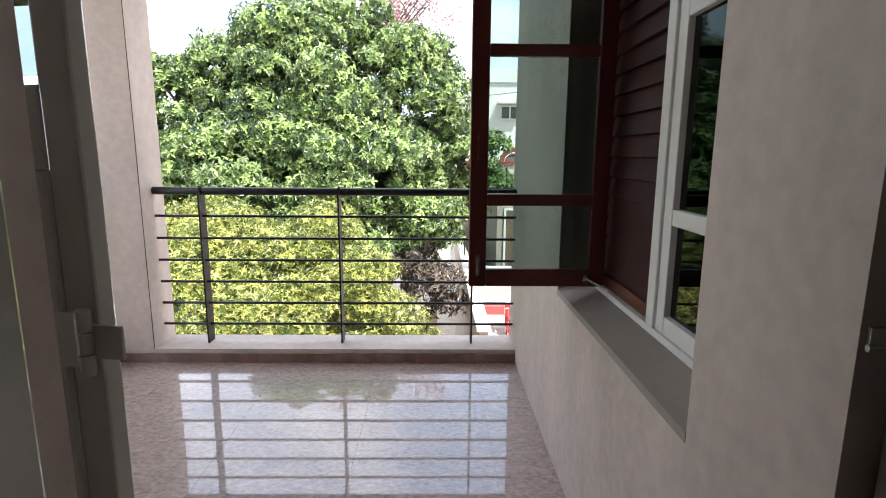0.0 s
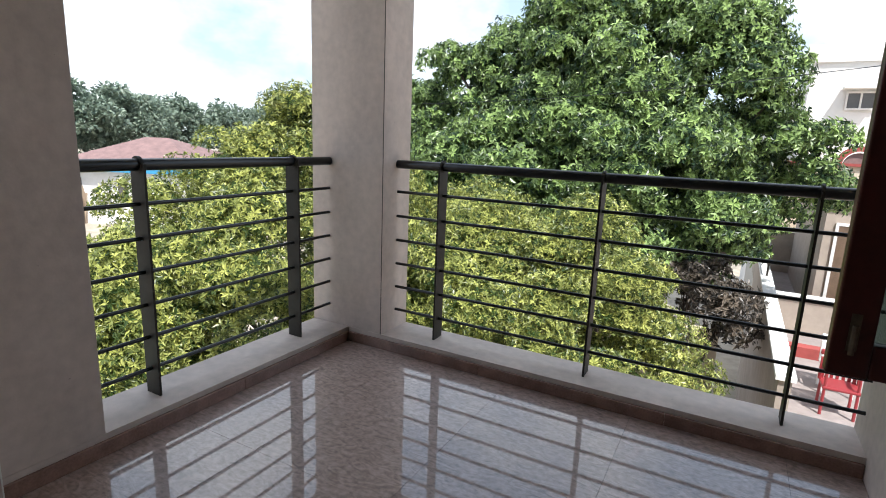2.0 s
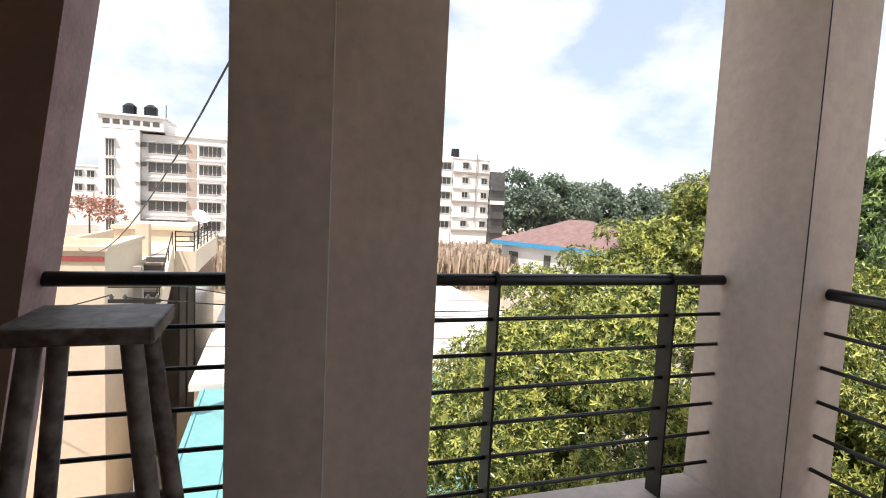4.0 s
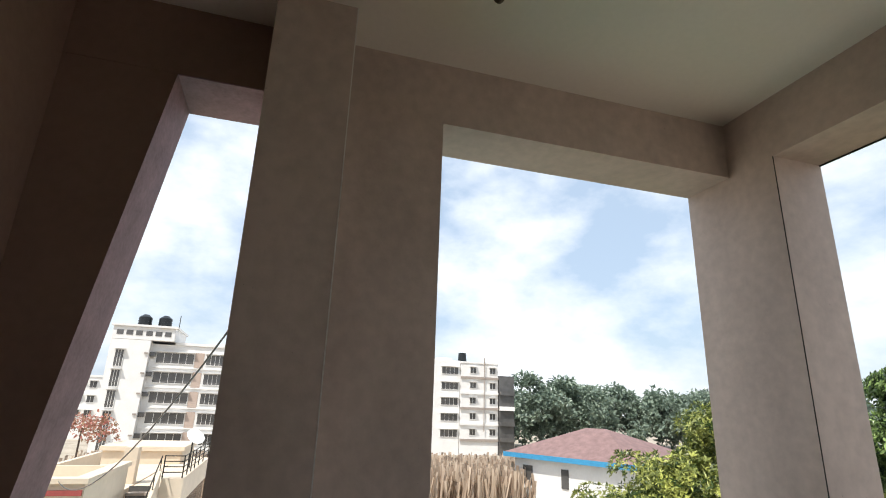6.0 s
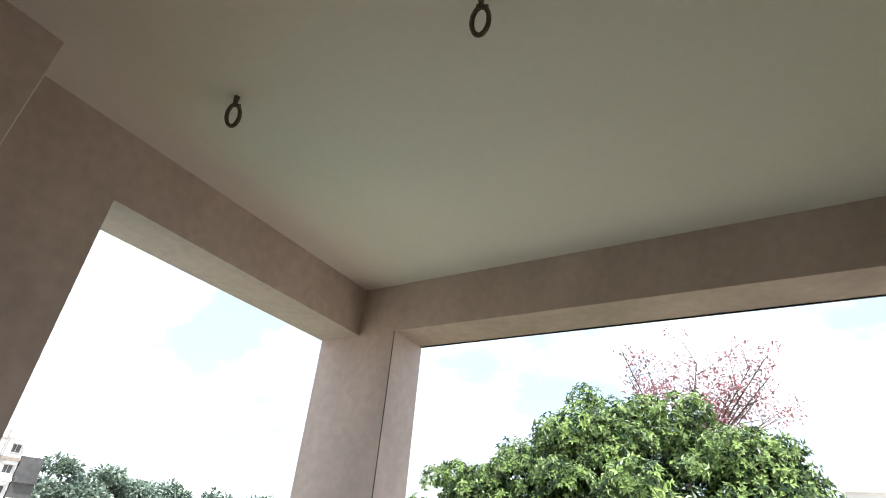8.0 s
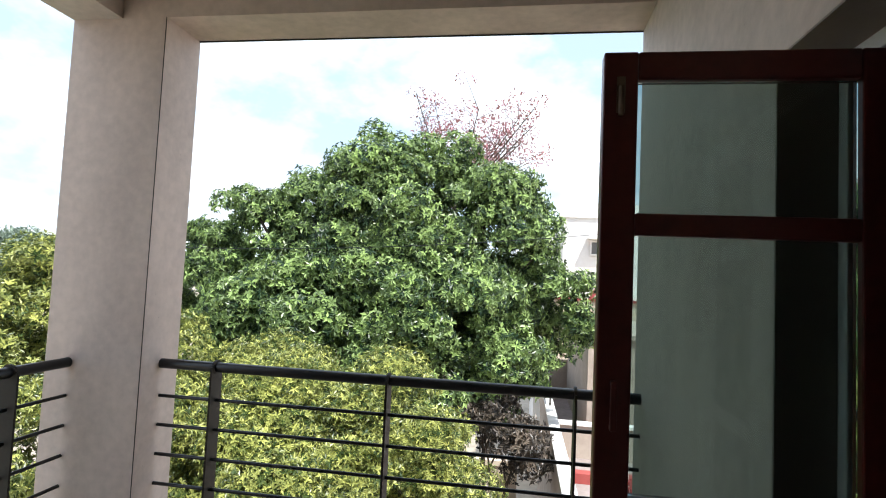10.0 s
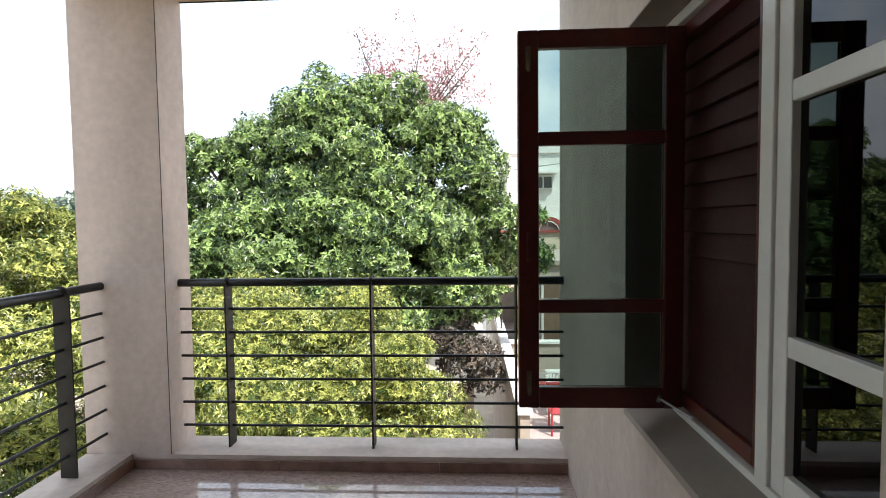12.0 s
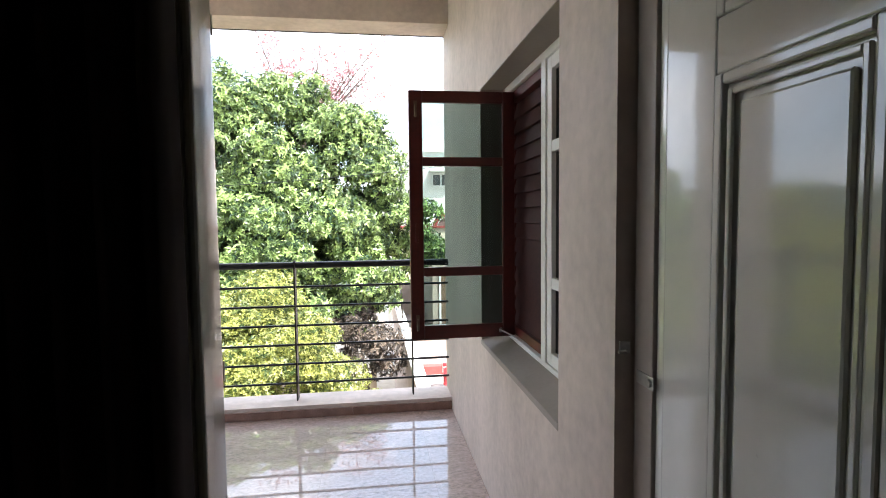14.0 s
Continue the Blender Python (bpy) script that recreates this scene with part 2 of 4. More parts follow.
setting("wall_right", boxes((0, 0.30, -2.56, WY0, -0.16, H), (0, 0.30, WY1, YO, -0.16, H), (0, 0.30, WY0, WY1, -0.16, WZ0), (0, 0.30, WY0, WY1, WZ1, H)), plaster,
        "cream plastered house wall with a recessed window", "wall")
setting("wall_back", boxes((XO, -0.925, YB - 0.15, YB, -0.16, H), (-0.925, 0.092, YB - 0.15, YB, 2.14, H), (0.092, 0.30, YB - 0.15, -2.561, -0.16, H)), dark_red_brown,
        "plastered wall with the balcony doorway, darker red-brown than the cream walls", "wall")
setting("room_floor", boxes((XO, 2.9, -6.2, YB - 0.151, -0.16, -0.004)), granite, "granite floor of the dark room", "floor")
setting("room_wall", boxes((XO, XO + 0.2, -6.2, YB - 0.151, -0.16, H), (2.9, 3.1, -6.2, 0.3, -0.16, H), (XO, 3.1, -6.4, -6.2, -0.16, H),
                           (0.30, 0.5, YB - 0.15, -2.6, -0.16, H), (0.301, 3.1, 0.1, 0.264, -0.16, H)), room_paint, "dim painted walls of the rooms", "wall")
setting("room_ceiling", boxes((0.351, 3.1, -6.4, 0.264, H, H + 0.15)), room_paint, "dim room ceiling", "ceiling")
setting("inner_floor", boxes((0.301, 2.9, YB - 0.15, 0.1, -0.16, -0.004)), granite, "granite floor behind the window", "floor")
setting("lower_wall", boxes((XO, 3.1, -6.4, YO, -6.5, -0.161)), house_cream, "cream wall of the lower storeys", "wall")


# white strip painting the highlight along the worn pilaster corner
setting("worn_corner_highlight", boxes((-2.289, -2.2842, -1.7965, -1.7925, 0.09, H - 0.001)), white_paint, "pale line on the worn pilaster corner, its highlight painted in", "trim")
# raised dark strip stands in for the column edge's shadow gap
setting("shadow_gap_strip", boxes((XC - 0.004, XC - 0.001, -0.0015, 0.001, ZP, ZL)), brown_steel, "thin dark strip painting the shadow gap at the corner column's edge", "trim")
setting("drip_edge", boxes((XC, -0.001, YO - 0.008, YO - 0.001, ZL - 0.006, ZL - 0.001)), black_steel, "thin dark drip edge under the front beam", "trim")


# ---- railings ----
def railing(name, along, fixed, a, b, posts, label):
    """A railing along 'x' or 'y' from a to b."""
    def at(s, off, z):
        return (s, fixed + off, z) if along == "x" else (fixed + off, s, z)
    g = thing(name, at((a + b) / 2, 0, ZP), label, "railing")
    part("handrail", rod(at(a, 0, 1.056), at(b, 0, 1.056), 0.024, sides=20), black_steel, g, "round black handrail", smooth=True)
    for i in range(6):
        z = 0.2 + i * 0.14
        part("bar", rod(at(a, 0, z), at(b, 0, z), 0.0085, sides=10), black_steel, g, smooth=True)
    for s in posts:
        bm = bmesh.new()
        if along == "x":
            add_box(bm, s - 0.005, s + 0.005, fixed - 0.044, fixed + 0.044, ZP, 1.06)
            add_rod(bm, (s - 0.006, fixed, 1.056), (s + 0.006, fixed, 1.056), 0.034, sides=24)
        else:
            add_box(bm, fixed - 0.044, fixed + 0.044, s - 0.005, s + 0.005, ZP, 1.06)
            add_rod(bm, (fixed, s - 0.006, 1.056), (fixed, s + 0.006, 1.056), 0.034, sides=24)
        part("post", bm, brown_steel, g, "flat dark steel post")


railing("front_railing", "x", 0.145, XC, 0.0, (-1.96, -1.105, -0.271), "black steel railing with six bars on the front parapet")
railing("side_railing", "y", -2.635, -1.405, 0.0, (-0.289, -1.12), "black steel railing with six bars on the side parapet")
railing("narrow_railing", "y", -2.635, -2.6, -2.06, (), "short black steel railing in the narrow bay")

# ---- skirting ----
def skirting(name, along, fixed, cuts, label):
    g = tagged(thing(name, (fixed if along == "y" else cuts[0], fixed if along == "x" else cuts[0], 0), label, "skirting"), kind="structure")
    for a, b in zip(cuts, cuts[1:]):
        a, b = a + 0.0008, b - 0.0008
        part("stone", boxes((a, b, fixed - 0.016, fixed - 0.001, 0.0, 0.058) if along == "x" else (fixed + 0.001, fixed + 0.016, a, b, 0.0, 0.058), bevel=0.003), skirting_stone, g)
    return g


skirting("front_skirting", "x", 0.0, (XL + 0.017, -1.62, -0.71, -0.002), "brown granite skirting along the front parapet")
skirting("side_skirting", "y", XL, (-1.79, -0.78, -0.017), "brown granite skirting along the side parapet")
skirting("pilaster_skirting", "y", -2.285, (-2.06, -1.8), "brown granite skirting on the pilaster")

# ---- window ----
def ring(name, plane, fixed, t, a0, a1, z0, z1, w, material, parent, label=""):
    """A rectangular frame of four rails, in the plane of constant 'x' or 'y'."""
    def bx(p0, p1, q0, q1):
        return (fixed, fixed + t, p0, p1, q0, q1) if plane == "x" else (p0, p1, fixed, fixed + t, q0, q1)
    return part(name, boxes(bx(a0, a0 + w, z0, z1), bx(a1 - w, a1, z0, z1), bx(a0 + w, a1 - w, z0, z0 + w), bx(a0 + w, a1 - w, z1 - w, z1), bevel=0.003), material, parent, label)


win = thing("window_1", (0.14, (WY0 + WY1) / 2, WZ0), "white window with dark glass and a red-brown louvred half, shutter open", "window")
win["kind"] = "structure"
FZ0, FZ1, YM = 0.783, 2.018, -1.69
sl = bmesh.new()
for y in (WY0, WY1):
    for x, z in ((-0.002, WZ0 - 0.02), (-0.002, WZ0 + 0.003), (0.12, FZ0 + 0.002), (0.12, WZ0 - 0.02)):
        sl.verts.new((x, y, z))
sl.verts.ensure_lookup_table()
v = sl.verts
sl.faces.new(v[0:4]), sl.faces.new(v[4:8])
for i in range(4):
    sl.faces.new((v[i], v[(i + 1) % 4], v[4 + (i + 1) % 4], v[4 + i]))
setting("sill", sl, sill_paint, "grey-brown painted sloping window sill", "sill")
setting("reveal", boxes((0.001, 0.118, WY1 - 0.004, WY1 + 0.001, WZ0, WZ1), (0.001, 0.118, WY0, WY1 - 0.004, WZ1 - 0.004, WZ1 + 0.001)), sill_paint, "grey-brown painted window reveal", "reveal")
part("window_frame", boxes((0.118, 0.165, WY0, WY0 + 0.05, FZ0, FZ1), (0.118, 0.165, WY1 - 0.035, WY1 - 0.004, FZ0, FZ1), (0.118, 0.165, WY0 + 0.05, WY1 - 0.035, FZ0, FZ0 + 0.022),
                           (0.118, 0.165, WY0 + 0.05, WY1 - 0.035, FZ1 - 0.022, FZ1 + 0.012), (0.116, 0.165, YM - 0.025, YM + 0.025, FZ0 + 0.022, FZ1 - 0.022), bevel=0.003), white_paint, win)
ring("sash", "x", 0.124, 0.04, WY0 + 0.05, YM - 0.026, FZ0 + 0.024, FZ1 - 0.024, 0.05, white_paint, win, "white three-pane casement")
for z in (1.13, 1.655):
    part("glazing_bar", boxes((0.125, 0.163, WY0 + 0.1, YM - 0.076, z - 0.022, z + 0.022), bevel=0.003), white_paint, win)
for z0, z1 in ((FZ0 + 0.074, 1.108), (1.152, 1.633), (1.677, FZ1 - 0.074)):
    part("pane", boxes((0.142, 0.147, WY0 + 0.101, YM - 0.077, z0, z1)), dark_glass, win, "dark reflecting glass")
# red louvred half
ring("louvre_frame", "x", 0.135, 0.05, YM + 0.027, WY1 - 0.037, FZ0 + 0.024, FZ1 - 0.024, 0.045, red_wood, win, "red-brown frame")
n_slats = 15
for i in range(n_slats):
    z = FZ0 + 0.075 + (i + 0.5) * (FZ1 - FZ0 - 0.15) / n_slats
    bm = bmesh.new()
    add_box(bm, -0.006, 0.006, YM + 0.073, WY1 - 0.083, -0.044, 0.044)
    bmesh.ops.transform(bm, matrix=Matrix.Translation((0.165, 0, z)) @ Matrix.Rotation(radians(14), 4, "Y"), verts=bm.verts)
    part("slat", bm, louvre_wood, win)
# added near-black sheet, makes the gaps between the slats read dark
part("dark_gap_sheet", boxes((0.186, 0.192, YM + 0.03, WY1 - 0.04, FZ0 + 0.03, FZ1 - 0.03)), curtain_and_gap_dark, win)
# open shutter
sh = part("shutter", boxes((-0.377, -0.313, -1.214, -1.180, 0.80, 1.985), (0.075, 0.134, -1.214, -1.180, 0.80, 1.985), (-0.313, 0.075, -1.213, -1.181, 0.80, 0.866), (-0.313, 0.075, -1.213, -1.181, 1.105, 1.148),
                           (-0.313, 0.075, -1.213, -1.181, 1.632, 1.674), (-0.313, 0.075, -1.213, -1.181, 1.930, 1.985), bevel=0.004), red_wood, win, "red-brown wooden shutter standing open")
for z0, z1 in ((0.867, 1.104), (1.149, 1.631), (1.675, 1.929)):
    part("pane", boxes((-0.312, 0.074, -1.199, -1.195, z0, z1)), clear_glass, sh, "clear glass pane")
for z, h in ((0.885, 0.07), (1.90, 0.07)):
    bm = boxes((-0.353, -0.337, -1.2165, -1.2138, z - h / 2, z + h / 2))
    add_rod(bm, (-0.345, -1.220, z - h / 2 - 0.006), (-0.345, -1.220, z + h / 2 - 0.02), 0.005, sides=8)
    part("bolt", bm, iron, sh, "small steel tower bolt")
part("handle", boxes((-0.352, -0.340, -1.232, -1.226, 1.27, 1.36), (-0.351, -0.341, -1.227, -1.213, 1.27, 1.28), (-0.351, -0.341, -1.227, -1.213, 1.35, 1.36), bevel=0.002), red_wood, sh)
bm = bmesh.new()
add_rod(bm, (0.06, -1.222, 0.835), (0.115, -1.33, 0.815), 0.004, sides=8)
add_rod(bm, (0.06, -1.212, 0.825), (0.06, -1.228, 0.845), 0.007, sides=8)
part("stay", bm, steel, sh, "thin steel window stay")

# ---- doorway ----
door = thing("door_1", (-0.43, -2.62, 0), "grey-painted door frame of the balcony doorway", "door frame")
door["kind"] = "structure"
part("jamb", boxes((-0.924, -0.828, -2.905, -2.741, 0, 2.07), (-0.8275, -0.812, -2.905, -2.862, 0, 2.065), (-0.8275, -0.816, -2.858, -2.836, 0, 2.06), bevel=0.005), door_paint, door)
part("reveal", boxes((-0.935, -0.868, -2.740, -2.655, 0, 2.139)), plaster, door, "bare brown plaster beside the frame")
part("jamb", boxes((0.047, 0.0915, -2.642, -2.5615, 0, 2.07), bevel=0.003), frame_paint, door)
part("stop", boxes((0.056, 0.0915, -2.672, -2.6425, 0, 2.06), bevel=0.003), door_paint, door)
part("head", boxes((-0.924, 0.091, -2.70, -2.55, 2.071, 2.139), bevel=0.004), frame_paint, door)
bm = boxes((0.008, 0.034, -2.5665, -2.5605, 1.066, 1.096), bevel=0.001)
add_rod(bm, (0.004, -2.569, 1.073), (0.022, -2.569, 1.073), 0.004, sides=8)
part("keeper", bm, steel, door, "steel latch keeper")
bm = boxes((0.042, 0.0465, -2.655, -2.580, 1.004, 1.034), bevel=0.002)
add_rod(bm, (0.036, -2.642, 1.019), (0.043, -2.642, 1.019), 0.009, sides=12)
part("hasp", bm, steel, door, "steel hasp")


def panel_leaf(name, hinge, angle, width, height, label, glazed):
    """A door leaf built along +x from its hinge, then swung open by angle."""
    g = thing(name, (0, 0, 0), label, "door")
    st, t = (0.046, 0.03) if glazed else (0.15, 0.036)
    mid = 1.27 if glazed else 1.64
    bm = boxes((0, st, 0, t, 0.01, height), (width - st, width, 0, t, 0.01, height), (st, width - st, 0.001, t - 0.001, 0.01, 0.22),
               (st, width - st, 0.001, t - 0.001, mid, mid + 0.10), (st, width - st, 0.001, t - 0.001, height - 0.12, height), bevel=0.004)
    part("stile_frame", bm, door_paint, g)
    fields = [(0.22, mid)] + ([] if glazed else [(mid + 0.10, height - 0.12)])
    for z0, z1 in fields:
        part("panel", boxes((st, width - st, 0.012, t - 0.012, z0, z1), (st + 0.055, width - st - 0.055, 0.004, t - 0.004, z0 + 0.055, z1 - 0.055), bevel=0.006), door_paint, g, "raised panel")
        for y0, y1 in ((-0.004, 0.012), (t - 0.012, t + 0.004)):
            part("bead", boxes((st + 0.03, st + 0.042, y0 + 0.004, y1 - 0.004, z0 + 0.03, z1 - 0.03), (width - st - 0.042, width - st - 0.03, y0 + 0.004, y1 - 0.004, z0 + 0.03, z1 - 0.03),
                               (st + 0.042, width - st - 0.042, y0 + 0.004, y1 - 0.004, z0 + 0.03, z0 + 0.042), (st + 0.042, width - st - 0.042, y0 + 0.004, y1 - 0.004, z1 - 0.042, z1 - 0.03), bevel=0.003), door_paint, g)
            part("moulding", boxes((st, st + 0.022, y0, y1, z0, z1), (width - st - 0.022, width - st, y0, y1, z0, z1), (st + 0.022, width - st - 0.022, y0, y1, z0, z0 + 0.022),
                                   (st + 0.022, width - st - 0.022, y0, y1, z1 - 0.022, z1), bevel=0.005), door_paint, g)
    if glazed:
        z0, z1 = mid + 0.10, height - 0.12
        n = 5
        for i in range(1, n):
            z = z0 + i * (z1 - z0) / n
            part("glazing_bar", boxes((st, width - st, 0.006, t - 0.006, z - 0.011, z + 0.011), bevel=0.002), door_paint, g)
        cols = [st + k * (width - 2 * st) / 4 for k in range(5)]
        for c in cols[1:-1]:
            part("glazing_bar", boxes((c - 0.010, c + 0.010, 0.005, t - 0.005, z0, z1), bevel=0.002), door_paint, g)
        for i in range(n):
            a, b = z0 + i * (z1 - z0) / n, z0 + (i + 1) * (z1 - z0) / n
            for x0, x1 in zip(cols, cols[1:]):
                part("pane", boxes((x0 + 0.010, x1 - 0.010, t / 2 - 0.002, t / 2 + 0.002, a + 0.011, b - 0.011)), clear_glass, g, "clear glass pane")
        for z in (0.35, 1.06, 1.8):
            bm = boxes((-0.035, 0.012, t + 0.0005, t + 0.006, z - 0.022, z + 0.022), (0.010, 0.060, t + 0.0005, t + 0.006, z - 0.036, z + 0.036), bevel=0.001)
            for k in range(3):
                add_rod(bm, (0.012, t + 0.010, z - 0.042 + 0.0285 * k), (0.012, t + 0.010, z - 0.0155 + 0.0285 * k), 0.0095, sides=14)
            part("hinge", bm, door_paint, g, "painted butt hinge")
    g.matrix_basis = Matrix.Translation(hinge) @ Matrix.Rotation(radians(angle), 4, "Z")
    return g


panel_leaf("glazed_leaf", (-0.914, -2.485, 0.0), 170, 0.56, 2.0, "grey-painted glazed door leaf folded back on the balcony", True)
panel_leaf("panelled_leaf", (0.052, -2.675, 0.0), -88, 0.62, 2.05, "glossy grey-painted panelled door leaf standing open", False)

# curtain beside the door
cb = bmesh.new()
prev = None
for i in range(41):
    s = i / 40
    x = -1.06 + 0.235 * s
    y = YB - 0.235 + 0.035 * math.sin(s * 26) + 0.012 * math.sin(s * 57)
    pair = (cb.verts.new((x, y, 0.03)), cb.verts.new((x, y, 2.3)))
    if prev:
        cb.faces.new((prev[0], pair[0], pair[1], prev[1]))
    prev = pair
cur = part("curtain", cb, curtain_and_gap_dark, smooth=True)
mod = cur.modifiers.new("thick", "SOLIDIFY")
mod.thickness = 0.004
tagged(cur, "heavy dark curtain drawn beside the doorway", "curtain")
rd = part("curtain_rod", rod((-1.9, YB - 0.215, 2.32), (-0.2, YB - 0.215, 2.32), 0.012), iron, smooth=True)
tagged(rd, "dark metal curtain rod over the doorway", "curtain rod")
dark_wood = mat("dark_wood", (0.05, 0.032, 0.025), 0.45, var=0.4, scale=6, fine=40)
cup = thing("cupboard", (-1.5, -3.05, 0), "dark wooden cupboard against the dim room wall", "cupboard")
part("body", boxes((-2.1, -1.03, -3.22, -2.89, 0.0, 1.5), bevel=0.004), dark_wood, cup)
for x0, x1 in ((-2.09, -1.57), (-1.56, -1.04)):
    dr = part("door", boxes((x0, x1, -3.24, -3.221, 0.06, 1.46), bevel=0.003), dark_wood, cup)
    part("knob", rod((x1 - 0.05 if x0 < -2 else x0 + 0.05, -3.24, 0.8), (x1 - 0.05 if x0 < -2 else x0 + 0.05, -3.262, 0.8), 0.012, sides=12), steel, dr)

# ---- stool ----
def stool(at):
    g = thing("stool", at, "tall weathered wooden stool with splayed legs", "stool")
    x, y, z = at
    h = 1.07
    part("seat", boxes((x - 0.122, x + 0.122, y - 0.135, y + 0.135, h - 0.035, h), bevel=0.006), stool_wood, g, "worn grey plank seat")
    feet = []
    for sx in (-1, 1):
        for sy in (-1, 1):
            top, foot = Vector((x + sx * 0.075, y + sy * 0.085, h - 0.034)), Vector((x + sx * 0.165, y + sy * 0.20, 0.0))
            feet.append((top, foot))
            part("leg", rod(top, foot, 0.021, 0.024, sides=12), stool_wood, g, smooth=True)
    for k, (a, b) in enumerate(((0, 1), (2, 3), (0, 2), (1, 3))):
        for f in ((0.42, 0.80) if k < 2 else (0.5, 0.86)):
            part("rung", rod(feet[a][0].lerp(feet[a][1], f), feet[b][0].lerp(feet[b][1], f), 0.013, sides=10), stool_wood, g, smooth=True)
    return g


stool((-2.03, -2.30, 0.0))

# ---- ceiling hooks ----
def hook(x, y, turn):
    g = thing("ceiling_hook", (x, y, H), "rusty iron fan ring hanging from the ceiling", "hook", "ceiling hooks")
    bm = bmesh.new()
    tilt = Matrix.Rotation(radians(turn), 4, "Z") @ Matrix.Rotation(radians(24), 4, "X") @ Matrix.Rotation(radians(16), 4, "Y")
    loops = []
    for i in range(28):
        a = 2 * math.pi * i / 28
        c, o = Vector((math.cos(a) * 0.026, 0, -0.062 + math.sin(a) * 0.036)), Vector((math.cos(a), 0, math.sin(a)))
        loops.append([bm.verts.new(Vector((x, y, H)) + tilt @ (c + (o * math.cos(k * math.pi / 4) + Vector((0, 1, 0)) * math.sin(k * math.pi / 4)) * 0.0068)) for k in range(8)])
    for i, lo in enumerate(loops):
        hi = loops[(i + 1) % 28]
        for k in range(8):
            bm.faces.new((lo[k], lo[(k + 1) % 8], hi[(k + 1) % 8], hi[k]))
    part("ring", bm, iron, g, smooth=True)
    bm = bmesh.new()
    add_rod(bm, (x, y, H + 0.01), (x, y, H - 0.03), 0.011, 0.007, sides=10)
    add_rod(bm, (x - 0.012, y, H - 0.03), (x + 0.016, y + 0.01, H - 0.036), 0.006, sides=8)
    part("stem", bm, iron, g)


hook(-1.968, -1.40, 12)
hook(-1.086, -1.366, -8)

# ---- outdoors ----
GZ = -6.5
setting("ground", boxes((-3000, 3000, -3000, 3000, GZ - 1, GZ)), earth, "dry earth ground between the houses", "ground")
rng = np.random.default_rng(7)


def leaf_mesh(name, centres, outward, length, width, material, parent=None, label=""):
    """Many small folded leaves, one island each."""
    n = len(centres)
    size = length * rng.uniform(0.6, 1.25, (n, 1))
    ax = outward + rng.normal(0, 0.75, (n, 3)) + np.array([0, 0, -0.15])
    ax /= np.linalg.norm(ax, axis=1, keepdims=True)
    side = np.cross(ax, rng.normal(0, 1, (n, 3)) + np.array([0, 0, 2.6]))
    side /= np.linalg.norm(side, axis=1, keepdims=True) + 1e-9
    up = np.cross(side, ax)
    w = size * width / length
    quad = np.stack([centres, centres + ax * size * 0.5 + side * w * 0.5 + up * w * 0.12, centres + ax * size - up * w * 0.25, centres + ax * size * 0.5 - side * w * 0.5 + up * w * 0.12], axis=1)
    me = bpy.data.meshes.new(name)
    me.from_pydata(quad.reshape(-1, 3).tolist(), [], np.arange(4 * n).reshape(n, 4).tolist())
    me.materials.append(material)
    ob = new(name, me)
    if parent:
        ob.parent = parent
        ob.matrix_parent_inverse = parent.matrix_basis.inverted()
    if label:
        ob["label"] = label
    return ob


def whorl_mesh(name, tips, dirs, count, length, width, lift, droop, material, parent=None):
    """Leaves in whorls round twig tips: the leaves of one whorl share their foot."""
    n = len(tips)
    dirs = dirs / np.linalg.norm(dirs, axis=1, keepdims=True)
    a = np.cross(dirs, rng.normal(0, 1, (n, 3)))
    a /= np.linalg.norm(a, axis=1, keepdims=True) + 1e-9
    b = np.cross(dirs, a)
    size = length * rng.uniform(0.75, 1.2, (n, 1))
    cols = [tips]
    for k in range(count):
        ang = 2 * math.pi * (k + rng.uniform(-0.8, 0.8, (n, 1))) / count
        ax = dirs * (lift + rng.normal(0, 0.45, (n, 1))) + np.cos(ang) * a + np.sin(ang) * b + np.array([0, 0, -droop])
        ax /= np.linalg.norm(ax, axis=1, keepdims=True)
        side = np.cross(ax, dirs)
        side /= np.linalg.norm(side, axis=1, keepdims=True) + 1e-9
        up = np.cross(side, ax)
        ln = size * rng.uniform(0.7, 1.15, (n, 1))
        w = ln * width / length
        mid = tips + ax * ln * 0.5
        cols += [mid + side * w * 0.5 + up * w * 0.15, tips + ax * ln - up * ln * 0.16, mid - side * w * 0.5 + up * w * 0.15]
    v = np.stack(cols, axis=1).reshape(-1, 3)
    stride = 1 + 3 * count
    base = (np.arange(n) * stride)[:, None]
    faces = np.concatenate([np.concatenate([base, base + 1 + 3 * k, base + 2 + 3 * k, base + 3 + 3 * k], axis=1) for k in range(count)])
    me = bpy.data.meshes.new(name)
    me.from_pydata(v.tolist(), [], faces.tolist())
    me.materials.append(material)
    ob = new(name, me)
    if parent:
        ob.parent = parent
        ob.matrix_parent_inverse = parent.matrix_basis.inverted()
    return ob


def clump_points(clumps, per):
    """Points on and in a set of round clumps, thicker on their upper outsides."""
    pts, outs = [], []
    for (x, y, z), r in clumps:
        k = max(12, int(per * r * r))
        d = rng.normal(0, 1, (k, 3))
        d[:, 2] = np.abs(d[:, 2]) * 0.9 - 0.45
        d /= np.linalg.norm(d, axis=1, keepdims=True)
        rad = r * rng.uniform(0.35, 1.0, (k, 1)) ** 0.45
        pts.append(np.array([x, y, z]) + d * rad * np.array([1, 1, 0.75]))
        outs.append(d)
    return np.concatenate(pts), np.concatenate(outs)


